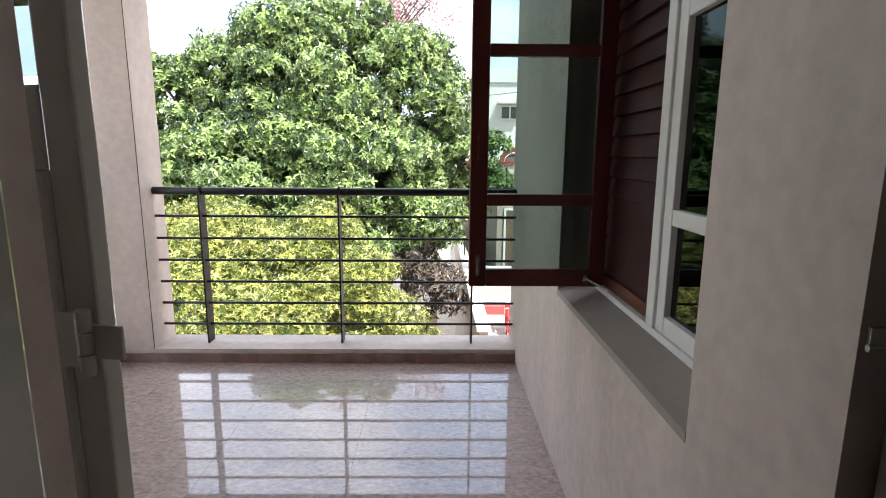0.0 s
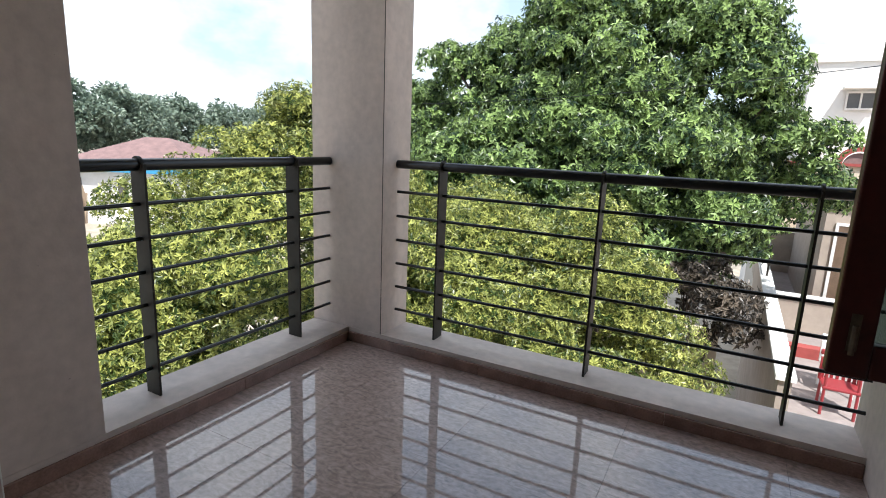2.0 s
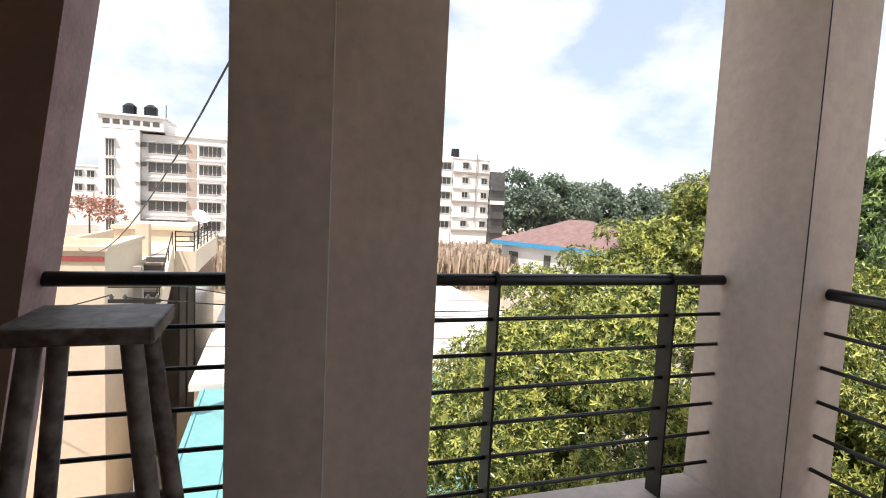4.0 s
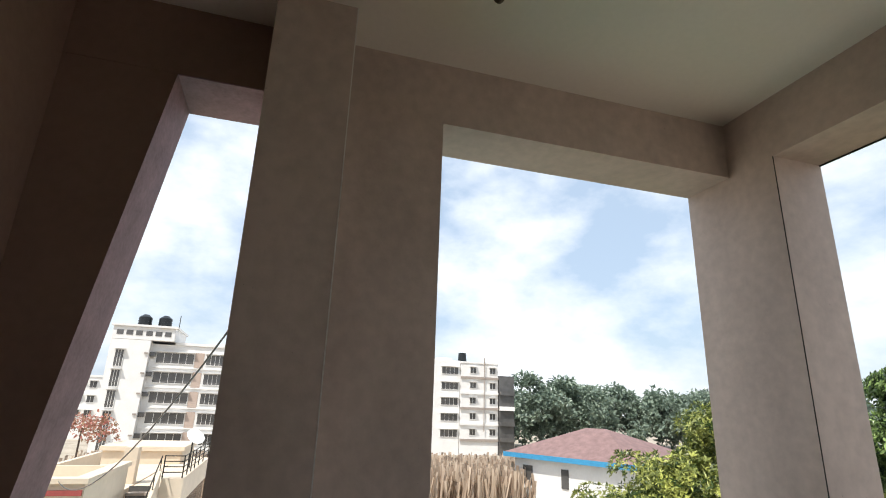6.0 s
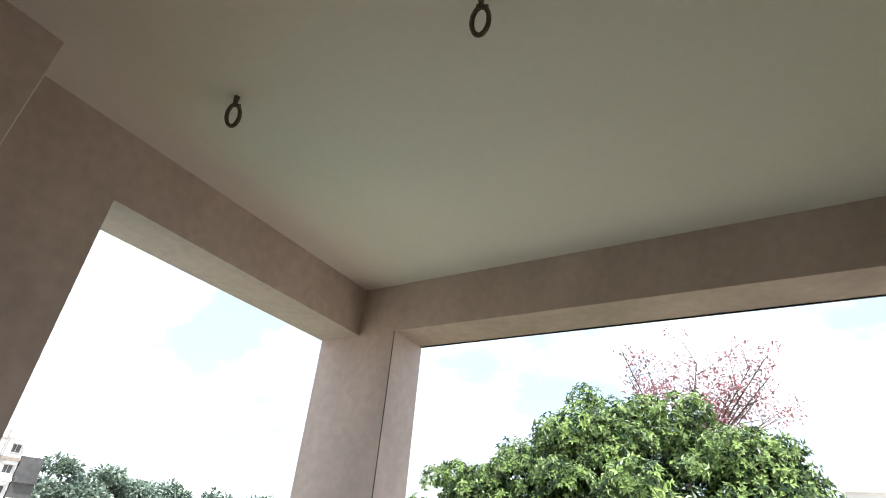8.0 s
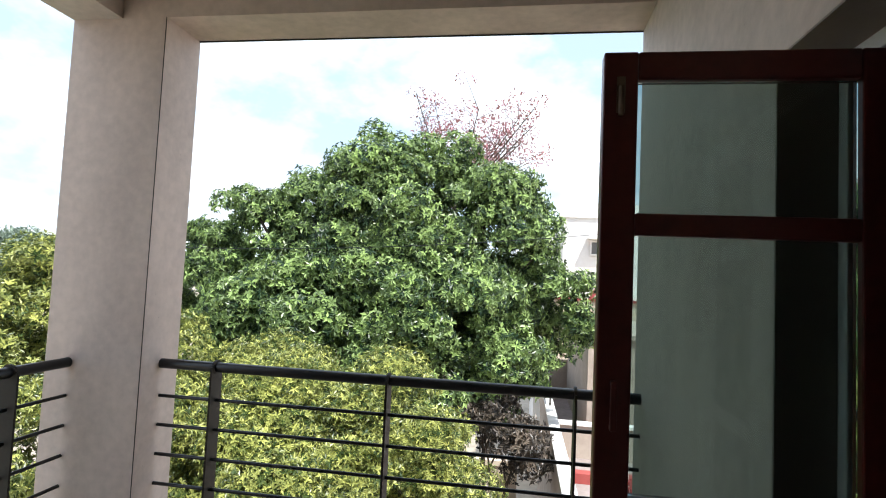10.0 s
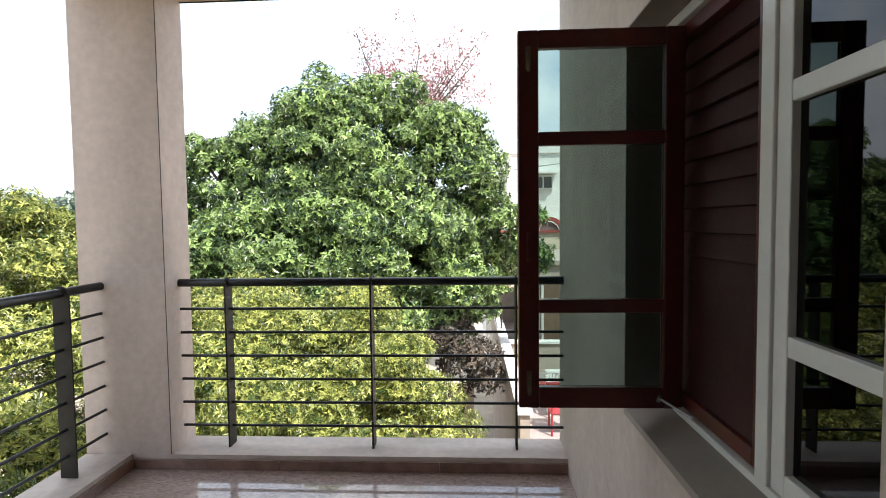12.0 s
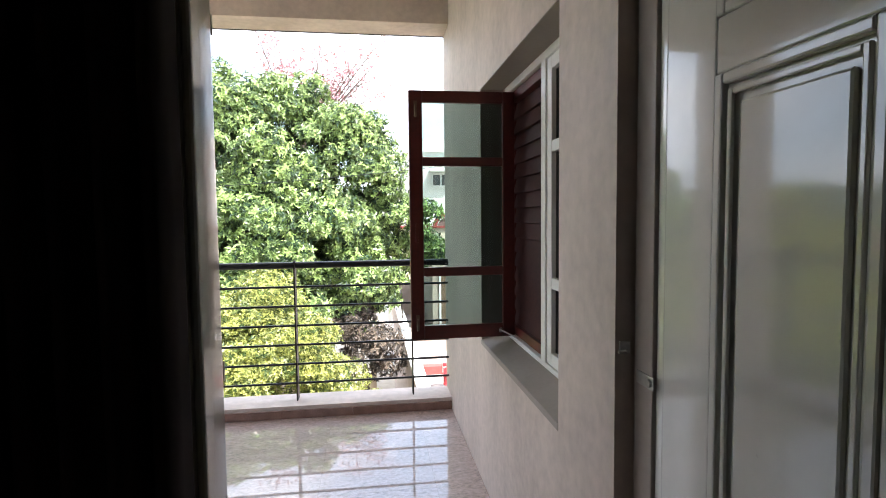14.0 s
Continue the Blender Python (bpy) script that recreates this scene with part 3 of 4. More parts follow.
def shell(centre, radii, count, r0, r1, seed, low=-0.75, rough=0.16):
    """Clumps spread unevenly over an ellipsoid."""
    rg = np.random.default_rng(seed)
    out = []
    for _ in range(count):
        d = rg.normal(0, 1, 3)
        d /= np.linalg.norm(d)
        if d[2] < low:
            d[2] = -d[2]
        f = rg.uniform(0.62, 1.0) ** 0.5 + rg.normal(0, rough) * 0.5
        out.append((tuple(np.array(centre) + d * np.array(radii) * f), rg.uniform(r0, r1)))
    return out


def tree(label, base, clumps, per, whorl, material, trunk_r, seed, limbs=9):
    g = thing("tree", base, label, "tree")
    rg = np.random.default_rng(seed)
    cs = np.array([c for c, _ in clumps])
    mid = cs.mean(axis=0)
    fork = Vector((base[0] * 0.6 + mid[0] * 0.4, base[1] * 0.6 + mid[1] * 0.4, base[2] + (mid[2] - base[2]) * 0.55))
    part("trunk", rod(base, fork, trunk_r, trunk_r * 0.7, sides=12), bark, g, smooth=True)
    for i in rg.choice(len(cs), min(limbs, len(cs)), replace=False):
        tip = Vector(cs[i])
        knee = fork.lerp(tip, 0.5) + Vector(rg.normal(0, 0.15, 3))
        bm = bmesh.new()
        add_rod(bm, fork, knee, trunk_r * 0.5, trunk_r * 0.3, sides=8)
        add_rod(bm, knee, tip, trunk_r * 0.3, trunk_r * 0.06, sides=8)
        part("limb", bm, bark, g, smooth=True)
    pts, outs = clump_points(clumps, per)
    outs = outs + 0.5 * (pts - mid) / np.linalg.norm(pts - mid, axis=1, keepdims=True) + np.array([0, 0, 0.25])
    whorl_mesh("crown", pts, outs, *whorl, material, g)
    return g


# the big green tree straight ahead
big = shell((-3.25, 9.8, 1.85), (2.75, 2.4, 2.75), 130, 0.35, 0.7, 18, rough=0.1) + shell((-3.3, 9.8, 0.3), (3.5, 3.1, 2.2), 150, 0.4, 0.75, 12, rough=0.22) + shell((-3.3, 9.9, 0.8), (1.9, 1.6, 2.0), 30, 0.8, 1.1, 19)
big += shell((-6.5, 9.4, 1.7), (1.1, 1.1, 1.5), 44, 0.3, 0.55, 16) + shell((-6.2, 9.0, -0.4), (1.4, 1.3, 1.6), 36, 0.4, 0.65, 14) + shell((-8.2, 9.8, 1.0), (1.2, 1.1, 1.5), 30, 0.4, 0.6, 17) + shell((-5.3, 9.6, 2.8), (0.9, 0.9, 1.0), 24, 0.25, 0.5, 9)
big += shell((-1.0, 9.5, 2.1), (1.1, 0.9, 1.7), 40, 0.3, 0.55, 15) + shell((0.3, 9.3, 0.9), (0.8, 0.8, 0.8), 20, 0.3, 0.45, 11) + shell((-0.9, 9.2, 0.0), (1.0, 0.9, 0.9), 24, 0.35, 0.55, 10)
big += shell((-3.15, 9.8, 1.75), (2.9, 2.6, 2.75), 60, 0.16, 0.28, 31, low=-0.2, rough=0.1) + shell((-6.4, 9.4, 1.9), (1.5, 1.3, 1.8), 24, 0.14, 0.24, 32, low=-0.2)
tree("tall green tree with a broad dense crown", (-3.0, 10.0, GZ), big, 480, (6, 0.122, 0.05, 0.4, 0.3), leaf_green, 0.28, 3, 18)
bronze = shell((-0.95, 8.4, -1.7), (0.75, 0.7, 1.0), 26, 0.3, 0.5, 13, low=-0.9)
tree("small bronze-leaved tree beside the lane", (-1.0, 8.6, GZ), bronze, 420, (6, 0.11, 0.04, 0.4, 0.3), leaf_bronze, 0.09, 4, 8)
# bright yellow-green trees close to the parapet
NARROW = (5, 0.062, 0.020, 0.6, -0.05)
bush = shell((-2.85, 4.4, -1.65), (2.1, 1.75, 1.8), 130, 0.32, 0.55, 21, low=-0.9) + shell((-2.85, 4.5, -1.6), (1.4, 1.0, 1.3), 30, 0.4, 0.6, 22)
tree("bright yellow-green bushy tree below the front railing", (-2.7, 4.6, GZ), bush, 2000, NARROW, leaf_yellow, 0.12, 5, 8)
side = shell((-5.8, 3.1, 0.55), (1.1, 1.6, 0.95), 60, 0.2, 0.4, 24) + shell((-5.7, 2.7, -0.85), (1.8, 3.0, 1.6), 150, 0.32, 0.55, 23, low=-0.9) + shell((-5.5, 2.6, 0.95), (0.5, 0.6, 0.75), 13, 0.22, 0.36, 25) + shell((-5.0, 0.9, -1.35), (1.5, 1.7, 1.15), 60, 0.3, 0.5, 26, low=-0.9)
tree("bright yellow-green bushy tree with a thin top shoot", (-5.4, 3.2, GZ), side, 1900, NARROW, leaf_yellow, 0.13, 6, 9)
fill = shell((-4.3, 4.6, -1.1), (1.4, 1.5, 1.65), 60, 0.35, 0.55, 29, low=-0.9)
tree("yellow-green bushy tree between its neighbours", (-4.2, 5.2, GZ), fill, 1850, NARROW, leaf_yellow, 0.12, 8, 6)

# thin pink-flowering tree behind the big one
pg = thing("tree", (-3.0, 15.0, GZ), "thin bare-branched tree with pink blossom", "tree")
part("trunk", rod((-3.0, 15.0, GZ), (-2.8, 15.0, 4.2), 0.16, 0.09, sides=10), bark, pg, smooth=True)
rg = np.random.default_rng(40)
tips, bm = [], bmesh.new()
for i in range(16):
    d = Vector((rg.normal(0.25, 0.55), rg.normal(0, 0.5), rg.uniform(0.7, 1.2)))
    a = Vector((-2.8, 15.0, 3.6 + rg.uniform(0, 0.6)))
    b = a + d * rg.uniform(2.2, 3.4)
    add_rod(bm, a, b, 0.035, 0.012, sides=5)
    for k in range(9):
        s = a.lerp(b, rg.uniform(0.45, 1.0))
        e = s + Vector((rg.normal(0, 0.5), rg.normal(0, 0.5), rg.uniform(0.1, 0.7)))
        add_rod(bm, s, e, 0.012, 0.005, sides=4)
        tips.append((tuple(e), 0.3))
tagged(part("branchwork", bm, bark, pg), kind="stuff")
pts, outs = clump_points(tips, 300)
leaf_mesh("blossom", pts, outs, 0.11, 0.06, leaf_pink, pg)


# distant trees
far = []
rg = np.random.default_rng(50)
for i in range(46):
    t = i / 45
    x, y = -125 + rg.uniform(-12, 12), 30 + 130 * t
    far += shell((x, y, GZ + rg.uniform(5.5, 9.5)), (rg.uniform(5, 9), rg.uniform(5, 8), rg.uniform(4.5, 7.0)), 30, 1.3, 2.4, 60 + i)
for i in range(24):
    x, y = -75 + 4.2 * i + rg.uniform(-3, 3), 78 + rg.uniform(-9, 9)
    far += shell((x, y, GZ + rg.uniform(4, 7)), (rg.uniform(4, 7), rg.uniform(4, 7), rg.uniform(4, 5.5)), 26, 1.2, 2.0, 160 + i)
# the haze over this tree line lies in its leaf colour
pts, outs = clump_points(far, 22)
fo = leaf_mesh("distant_trees", pts, outs, 1.1, 0.6, leaf_far_hazed)
tagged(fo, "grey-green line of distant trees, haze painted into the leaf colour", "trees", kind="stuff")


# dry reeds in the open field
k = 9000
rx, ry = rng.uniform(-62, -46, k), rng.uniform(-18, 34, k)
hgt = rng.uniform(2.2, 3.7, k)
ang = rng.uniform(0, math.pi, k)
base = np.stack([rx, ry, np.full(k, GZ)], axis=1)
wv = np.stack([np.cos(ang), np.sin(ang), np.zeros(k)], axis=1) * 0.07
lean = np.stack([rng.normal(0, 0.35, k), rng.normal(0, 0.35, k), hgt], axis=1)
blades = np.stack([base - wv, base + wv, base + lean + wv * 1.6, base + lean - wv * 1.6], axis=1).reshape(-1, 3)
me = bpy.data.meshes.new("dry_reeds")
me.from_pydata(blades.tolist(), [], np.arange(4 * k).reshape(k, 4).tolist())
me.materials.append(leaf_mat("dry_reed", (0.62, 0.50, 0.38), (0.36, 0.27, 0.20)))
tagged(new("dry_reeds", me), "tall dry brown reeds in an open field", "reeds", kind="stuff")


def flat_window(parent, at, w, h, axis="x", recess=0.12, mullions=2):
    """A framed window set on the face of a far house that looks along +x (or -y)."""
    x, y, z = at
    def bx(a, b, c, d, e, f):
        return (x + a, x + b, y + c, y + d, z + e, z + f) if axis == "x" else (x + c, x + d, y - b, y - a, z + e, z + f)
    wi = part("window", boxes(bx(-0.05, 0.02, -w / 2, w / 2, -h / 2, h / 2)), window_dark, parent)
    fr = [bx(0.021, 0.09, -w / 2 - 0.06, -w / 2, -h / 2 - 0.06, h / 2 + 0.06), bx(0.021, 0.09, w / 2, w / 2 + 0.06, -h / 2 - 0.06, h / 2 + 0.06),
          bx(0.021, 0.09, -w / 2, w / 2, -h / 2 - 0.06, -h / 2), bx(0.021, 0.09, -w / 2, w / 2, h / 2, h / 2 + 0.06)]
    for i in range(1, mullions + 1):
        c = -w / 2 + w * i / (mullions + 1)
        fr.append(bx(0.021, 0.07, c - 0.03, c + 0.03, -h / 2, h / 2))
    part("frame", boxes(*fr), house_white, wi)
    part("sunshade", boxes(bx(0.0, 0.55, -w / 2 - 0.2, w / 2 + 0.2, h / 2 + 0.12, h / 2 + 0.2)), house_white, wi)


# white five-storey block
L1 = 4.2          # how far its plot lies above the lane
X1 = -92.7
blk = thing("apartment_building", (X1, -12, GZ - L1), "white five-storey apartment block with rows of dark windows", "building")
part("wall", boxes((X1 - 14, X1, -21.0, 3.9, GZ - L1, 5.75), (X1 - 14.2, X1 + 0.25, -17.7, 4.1, 5.751, 6.15)), house_white, blk)
part("stair_tower", boxes((X1 - 9, X1 + 1.2, -26.4, -21.01, GZ - L1, 6.1), (X1 - 9, X1 + 1.2, -26.4, -17.8, 6.151, 8.1), (X1 - 9.2, X1 + 1.5, -26.7, -17.5, 8.101, 8.4)), house_white, blk, "projecting white stair tower")
for y in (-25.4, -24.1, -22.8, -21.4, -20.1, -18.8):
    part("vent_window", boxes((X1 + 1.15, X1 + 1.25, y - 0.45, y + 0.45, 6.8, 7.5)), window_dark, blk)
for y in (-22.9, -20.0):
    bm = rod((X1 - 1.5, y, 8.4), (X1 - 1.5, y, 9.9), 0.95, sides=20)
    for z in (8.8, 9.2, 9.6):
        add_rod(bm, (X1 - 1.5, y, z), (X1 - 1.5, y, z + 0.12), 1.0, sides=20)
    add_rod(bm, (X1 - 1.5, y, 9.9), (X1 - 1.5, y, 10.35), 0.95, 0.4, sides=20)
    part("water_tank", bm, black_steel, blk, "black plastic water tank", smooth=True)
part("aerial", rod((X1 - 1.5, -17.9, 8.4), (X1 - 1.5, -17.9, 10.6), 0.06, sides=6), brown_steel, blk)
for f in range(5):
    z = 3.7 - 2.95 * f
    for y, w in ((-17.4, 5.3), (-11.3, 3.2), (-4.6, 3.2), (1.2, 3.2)):
        flat_window(blk, (X1 + 0.03, y, z), w, 1.55, "x", mullions=4)
    flat_window(blk, (X1 + 1.23, -24.9, z - 0.4), 1.1, 2.4, "x", mullions=2)
    for y in (-13.95, -1.9):
        part("duct_recess", boxes((X1 - 0.1, X1 + 0.06, y - 0.65, y + 0.65, z - 1.3, z + 1.0)), room_paint, blk, "brown open shaft")
    part("band", boxes((X1 + 0.001, X1 + 0.2, -20.9, 3.8, z - 1.5, z - 1.36)), house_white, blk)
    for y in (-20.7, -8.4):
        part("air_conditioner", boxes((X1 + 0.05, X1 + 0.6, y - 0.45, y + 0.45, z + 0.1, z + 0.75), bevel=0.03), window_dark, blk)
    part("downpipe", rod((X1 + 0.15, -8.9, z - 1.5), (X1 + 0.15, -8.9, z + 1.45), 0.09, sides=8), house_white, blk)
    part("ladder_rung", boxes((X1 + 1.25, X1 + 1.4, -21.6, -21.1, z + 0.4, z + 0.6)), sill_paint, blk)
blk.location.z += L1

# low block showing past its flank
L2 = 5.6          # how far its plot lies above the lane
fbk = thing("apartment_building", (-130, -38, GZ - L2), "pale low apartment block far beyond the roofs", "building")
part("wall", boxes((-140, -130, -46, -36.6, GZ - L2, 0.2), (-140.2, -129.8, -46.2, -36.4, 0.201, 0.6)), house_white, fbk)
for f in range(3):
    for y in (-40.4, -38.2):
        flat_window(fbk, (-129.97, y, -1.3 - 2.9 * f), 1.3, 1.3, "x", mullions=1)
fbk.location.z += L2

# second block further away
L3 = 5.85          # how far its plot lies above the lane
X2 = -103.0
bl2 = thing("apartment_building", (X2, 33, GZ - L3), "white and grey apartment block beyond the field", "building")
part("wall", boxes((X2 - 10, X2, 33.7, 41.7, GZ - L3, 5.0), (X2 - 10.1, X2 + 0.15, 33.6, 41.8, 5.001, 5.3)), house_white, bl2)
part("side_wing", boxes((X2 - 10, X2 - 0.2, 20.0, 33.59, GZ - L3, 5.4), (X2 - 8, X2 - 2, 29.5, 32.5, 5.401, 6.0)), house_white, bl2, "plain white side wing")
part("dark_wing", boxes((X2 - 9, X2 + 0.3, 41.81, 45.1, GZ - L3, 2.8)), window_dark, bl2, "dark glazed wing")
part("water_tank", rod((X2 - 2, 34.6, 5.3), (X2 - 2, 34.6, 7.1), 0.9, 0.8, sides=16), black_steel, bl2, "black water tank", smooth=True)
part("aerial", rod((X2 + 0.4, 38.6, -8.0), (X2 + 0.4, 38.6, 6.2), 0.1, sides=6), sill_paint, bl2)
for f in range(5):
    z = 3.65 - 2.95 * f
    flat_window(bl2, (X2 - 0.17, 31.5, z - 0.3), 3.4, 1.3, "x", mullions=3)
    flat_window(bl2, (X2 - 0.17, 24.5, z - 0.3), 3.4, 1.3, "x", mullions=3)
    for y in (36.3, 40.5):
        flat_window(bl2, (X2 + 0.03, y, z), 1.2, 1.1, "x", mullions=1)
    part("band", boxes((X2 + 0.001, X2 + 0.3, 33.7, 41.7, z - 1.7, z - 1.25)), sill_paint if f % 2 == 0 else house_white, bl2)
    if f:
        part("balcony", boxes((X2 + 0.301, X2 + 0.9, 41.9, 45.0, z - 1.7, z - 0.9)), house_white if f == 2 else window_dark, bl2)
bl2.location.z += L3
bl2.location.y -= 0.65

# cream neighbouring house with an outside stair
L4 = 0.6          # how far its plot lies above the lane
cr = thing("house", (-17, -8, GZ - L4), "cream plastered neighbouring house with a roof terrace and stair", "house")
part("wall", boxes((-23.6, -13.75, -16, -5.35, GZ - L4, -1.2)), house_cream, cr)
part("parapet", boxes((-17.1, -13.7, -5.5, -5.32, -1.199, -0.6), (-13.88, -13.7, -16, -5.501, -1.199, -0.6), (-17.1, -17.0, -9.0, -5.501, -1.199, -0.6), (-23.0, -17.101, -7.6, -7.45, -1.199, -0.75)), house_cream, cr)
part("coping", boxes((-17.15, -13.62, -5.56, -5.26, -0.599, -0.5), (-13.96, -13.62, -16, -5.561, -0.599, -0.5)), house_cream, cr)
part("string_course", boxes((-13.749, -13.66, -16, -5.35, -0.82, -0.72)), arch_red, cr, "thin red-brown line under the coping")
part("chimney_block", boxes((-18.7, -18.3, -5.75, -5.4, -1.199, -0.25)), house_cream, cr)
part("roof_room", boxes((-27, -23.61, -7.6, -5.0, GZ - L4, -0.75), (-27.1, -23.5, -7.7, -4.9, -0.749, -0.6)), house_cream, cr)
for i in range(8):
    part("step", boxes((-15.5 - i * 0.3, -15.18 - i * 0.3, -5.31, -4.72, -2.75 + i * 0.2, -2.69 + i * 0.2)), terrace_cream, cr)
    part("riser", boxes((-15.5 - i * 0.3, -15.46 - i * 0.3, -5.31, -4.72, -2.69 + i * 0.2, -2.551 + i * 0.2)), window_dark, cr)
sb = bmesh.new()
for y in (-4.71, -4.62):
    for x, z in ((-15.2, -3.2), (-15.2, -2.4), (-17.7, -0.75), (-17.7, -1.7)):
        sb.verts.new((x, y, z))
sb.verts.ensure_lookup_table()
v = sb.verts
sb.faces.new(v[0:4]), sb.faces.new(v[4:8])
for i in range(4):
    sb.faces.new((v[i], v[(i + 1) % 4], v[4 + (i + 1) % 4], v[4 + i]))
part("stair_side", sb, house_cream, cr, "sloping cream stair flank")
part("terrace_block", boxes((-24.0, -17.75, -4.61, -4.05, -1.66, -0.99), (-24.0, -17.75, -5.3, -4.611, -1.66, -1.2)), house_cream, cr)
part("glazed_bay", boxes((-23.8, -18.3, -4.58, -4.12, -6.0, -1.661)), window_dark, cr, "dark glazed bay")
for y in (-4.57, -4.35, -4.13):
    part("bay_post", boxes((-18.299, -18.24, y - 0.02, y + 0.02, -6.0, -1.67)), brown_steel, cr)
part("bay_lattice", boxes(*[(-18.235, -18.21, -4.56 + 0.055 * i, -4.545 + 0.055 * i, -2.1, -1.67) for i in range(8)]), house_white, cr, "white lattice over the bay")
part("bay_base", boxes((-23.9, -18.2, -4.6, -4.06, GZ - L4, -6.01)), house_cream, cr)
tr = thing("terrace_railing", (-17.8, -4.4, -0.99), "dark steel railing round the roof terrace", "railing")
for i in range(4):
    z = -0.84 + i * 0.14
    bm = bmesh.new()
    add_rod(bm, (-17.8, -4.6, z), (-17.8, -4.1, z), 0.014, sides=6)
    add_rod(bm, (-17.8, -4.1, z), (-23.9, -4.1, z), 0.014, sides=6)
    part("rail", bm, brown_steel, tr)
for x, y in ((-17.8, -4.6), (-17.8, -4.1), (-18.6, -4.1), (-19.4, -4.1), (-20.2, -4.1), (-21.2, -4.1), (-22.4, -4.1), (-23.9, -4.1)):
    part("post", rod((x, y, -0.99), (x, y, -0.40), 0.018, sides=6), brown_steel, tr)
sr = thing("stair_railing", (-16.0, -4.66, -2.4), "thin dark handrail along the outside stair", "railing")
part("handrail", rod((-15.2, -4.66, -1.95), (-17.7, -4.66, -0.42), 0.016, sides=6), brown_steel, sr)
for i in range(5):
    x = -15.25 - i * 0.6
    z = -2.42 + i * 0.38
    part("post", rod((x, -4.66, z - 0.02), (x, -4.66, z + 0.48), 0.013, sides=6), brown_steel, sr)
for ob in (cr, tr, sr):
    ob.location.z += L4

# bowl on a pole stands in for a small unidentified white object
dsh = thing("white_roof_object", (-20.5, -4.3, -0.39), "small white unidentified object on a pole on the roof terrace", "dish")
part("pole", rod((-20.5, -4.3, -0.39), (-20.5, -4.3, 0.42), 0.025, sides=8), brown_steel, dsh)
part("white_bowl", rod((-20.5, -4.3, 0.44), (-20.4, -4.22, 0.56), 0.05, 0.3, sides=20), house_white, dsh, "white bowl on the pole", smooth=True)
fl_pts, fl_out = clump_points(shell((-25.7, -9.0, 0.45), (0.7, 1.2, 0.5), 26, 0.25, 0.45, 71), 240)
fb = thing("flower_bush", (-25.7, -9.0, GZ), "red-flowering bush beside the neighbouring roof", "bush")
leaf_mesh("blossom", fl_pts, fl_out, 0.16, 0.1, leaf_mat("leaf_red", (0.55, 0.22, 0.18), (0.30, 0.20, 0.12)), fb)
part("stem", rod((-25.7, -9.0, GZ), (-25.7, -9.0, 0.5), 0.08, 0.03, sides=8), bark, fb)
# low white and teal sheet roofs
wr = thing("shed", (-18, -1.6, GZ), "low shed with a pale white roof", "shed")
part("roof", boxes((-28.2, -13.1, -3.6, 7.0, -3.0, -2.85)), house_white, wr)
part("seam", boxes(*[(x, x + 0.05, -3.59, 6.99, -2.849, -2.825) for x in (-16.2, -19.3, -22.4, -25.5)]), sill_paint, wr, "dark roof seams")
part("wall", boxes((-28.0, -13.2, -3.5, 6.9, GZ, -3.001)), house_cream, wr)
tl = thing("shed", (-10, -1.6, GZ), "low shed with a weathered teal sheet roof", "shed")
part("roof", boxes((-13.0, -5.2, -3.35, 3.2, -3.05, -2.93)), sheet_teal, tl)
part("rib", boxes(*[(-12.98, -5.22, -3.3 + 0.65 * k, -3.26 + 0.65 * k, -2.929, -2.905) for k in range(10)]), sheet_teal, tl, "raised sheet ribs")
part("wall", boxes((-12.9, -5.3, -3.25, 3.1, GZ, -3.051)), house_cream, tl)

# red-roofed house
rh = thing("house", (-44, 24, GZ), "white house with a low red tiled hip roof and blue eaves", "house")


def prism(poly, z0, z1):
    bm = bmesh.new()
    lo, hi = [bm.verts.new((x, y, z0)) for x, y in poly], [bm.verts.new((x, y, z1)) for x, y in poly]
    bm.faces.new(lo), bm.faces.new(hi)
    for i in range(len(poly)):
        j = (i + 1) % len(poly)
        bm.faces.new((lo[i], lo[j], hi[j], hi[i]))
    return bm


corner = [Vector((-48.7, 18.9)), Vector((-36.7, 24.1)), Vector((-41.5, 35.1)), Vector((-53.5, 29.9))]
cen = sum(corner, Vector((0, 0))) / 4
part("wall", prism([c.lerp(cen, 0.11) for c in corner], GZ, -1.85), house_white, rh)
hb = bmesh.new()
eave = [hb.verts.new((*c, -1.8)) for c in corner]
ridge = [hb.verts.new((*corner[0].lerp(corner[2], 0.42), 0.5)), hb.verts.new((*corner[1].lerp(corner[3], 0.42), 0.5))]
for q in ((eave[0], eave[1], ridge[1], ridge[0]), (eave[1], eave[2], ridge[1]), (eave[2], eave[3], ridge[0], ridge[1]), (eave[3], eave[0], ridge[0]), eave[::-1]):
    hb.faces.new(q)
part("roof", hb, roof_red, rh, "weathered red tiled roof")
part("fascia", prism([c.lerp(cen, -0.012) for c in corner], -2.2, -1.805), blue_paint, rh, "blue painted fascia")
wa, wb = corner[0].lerp(cen, 0.105), corner[1].lerp(cen, 0.105)
for f, w in ((0.09, 0.09), (0.45, 0.06)):
    q0, q1 = wa.lerp(wb, f), wa.lerp(wb, f + w)
    nrm = Vector((0.4, -0.92)) * 0.06
    part("window", prism([q0 - nrm, q1 - nrm, q1 + nrm, q0 + nrm], -4.3, -2.8), window_dark, rh)

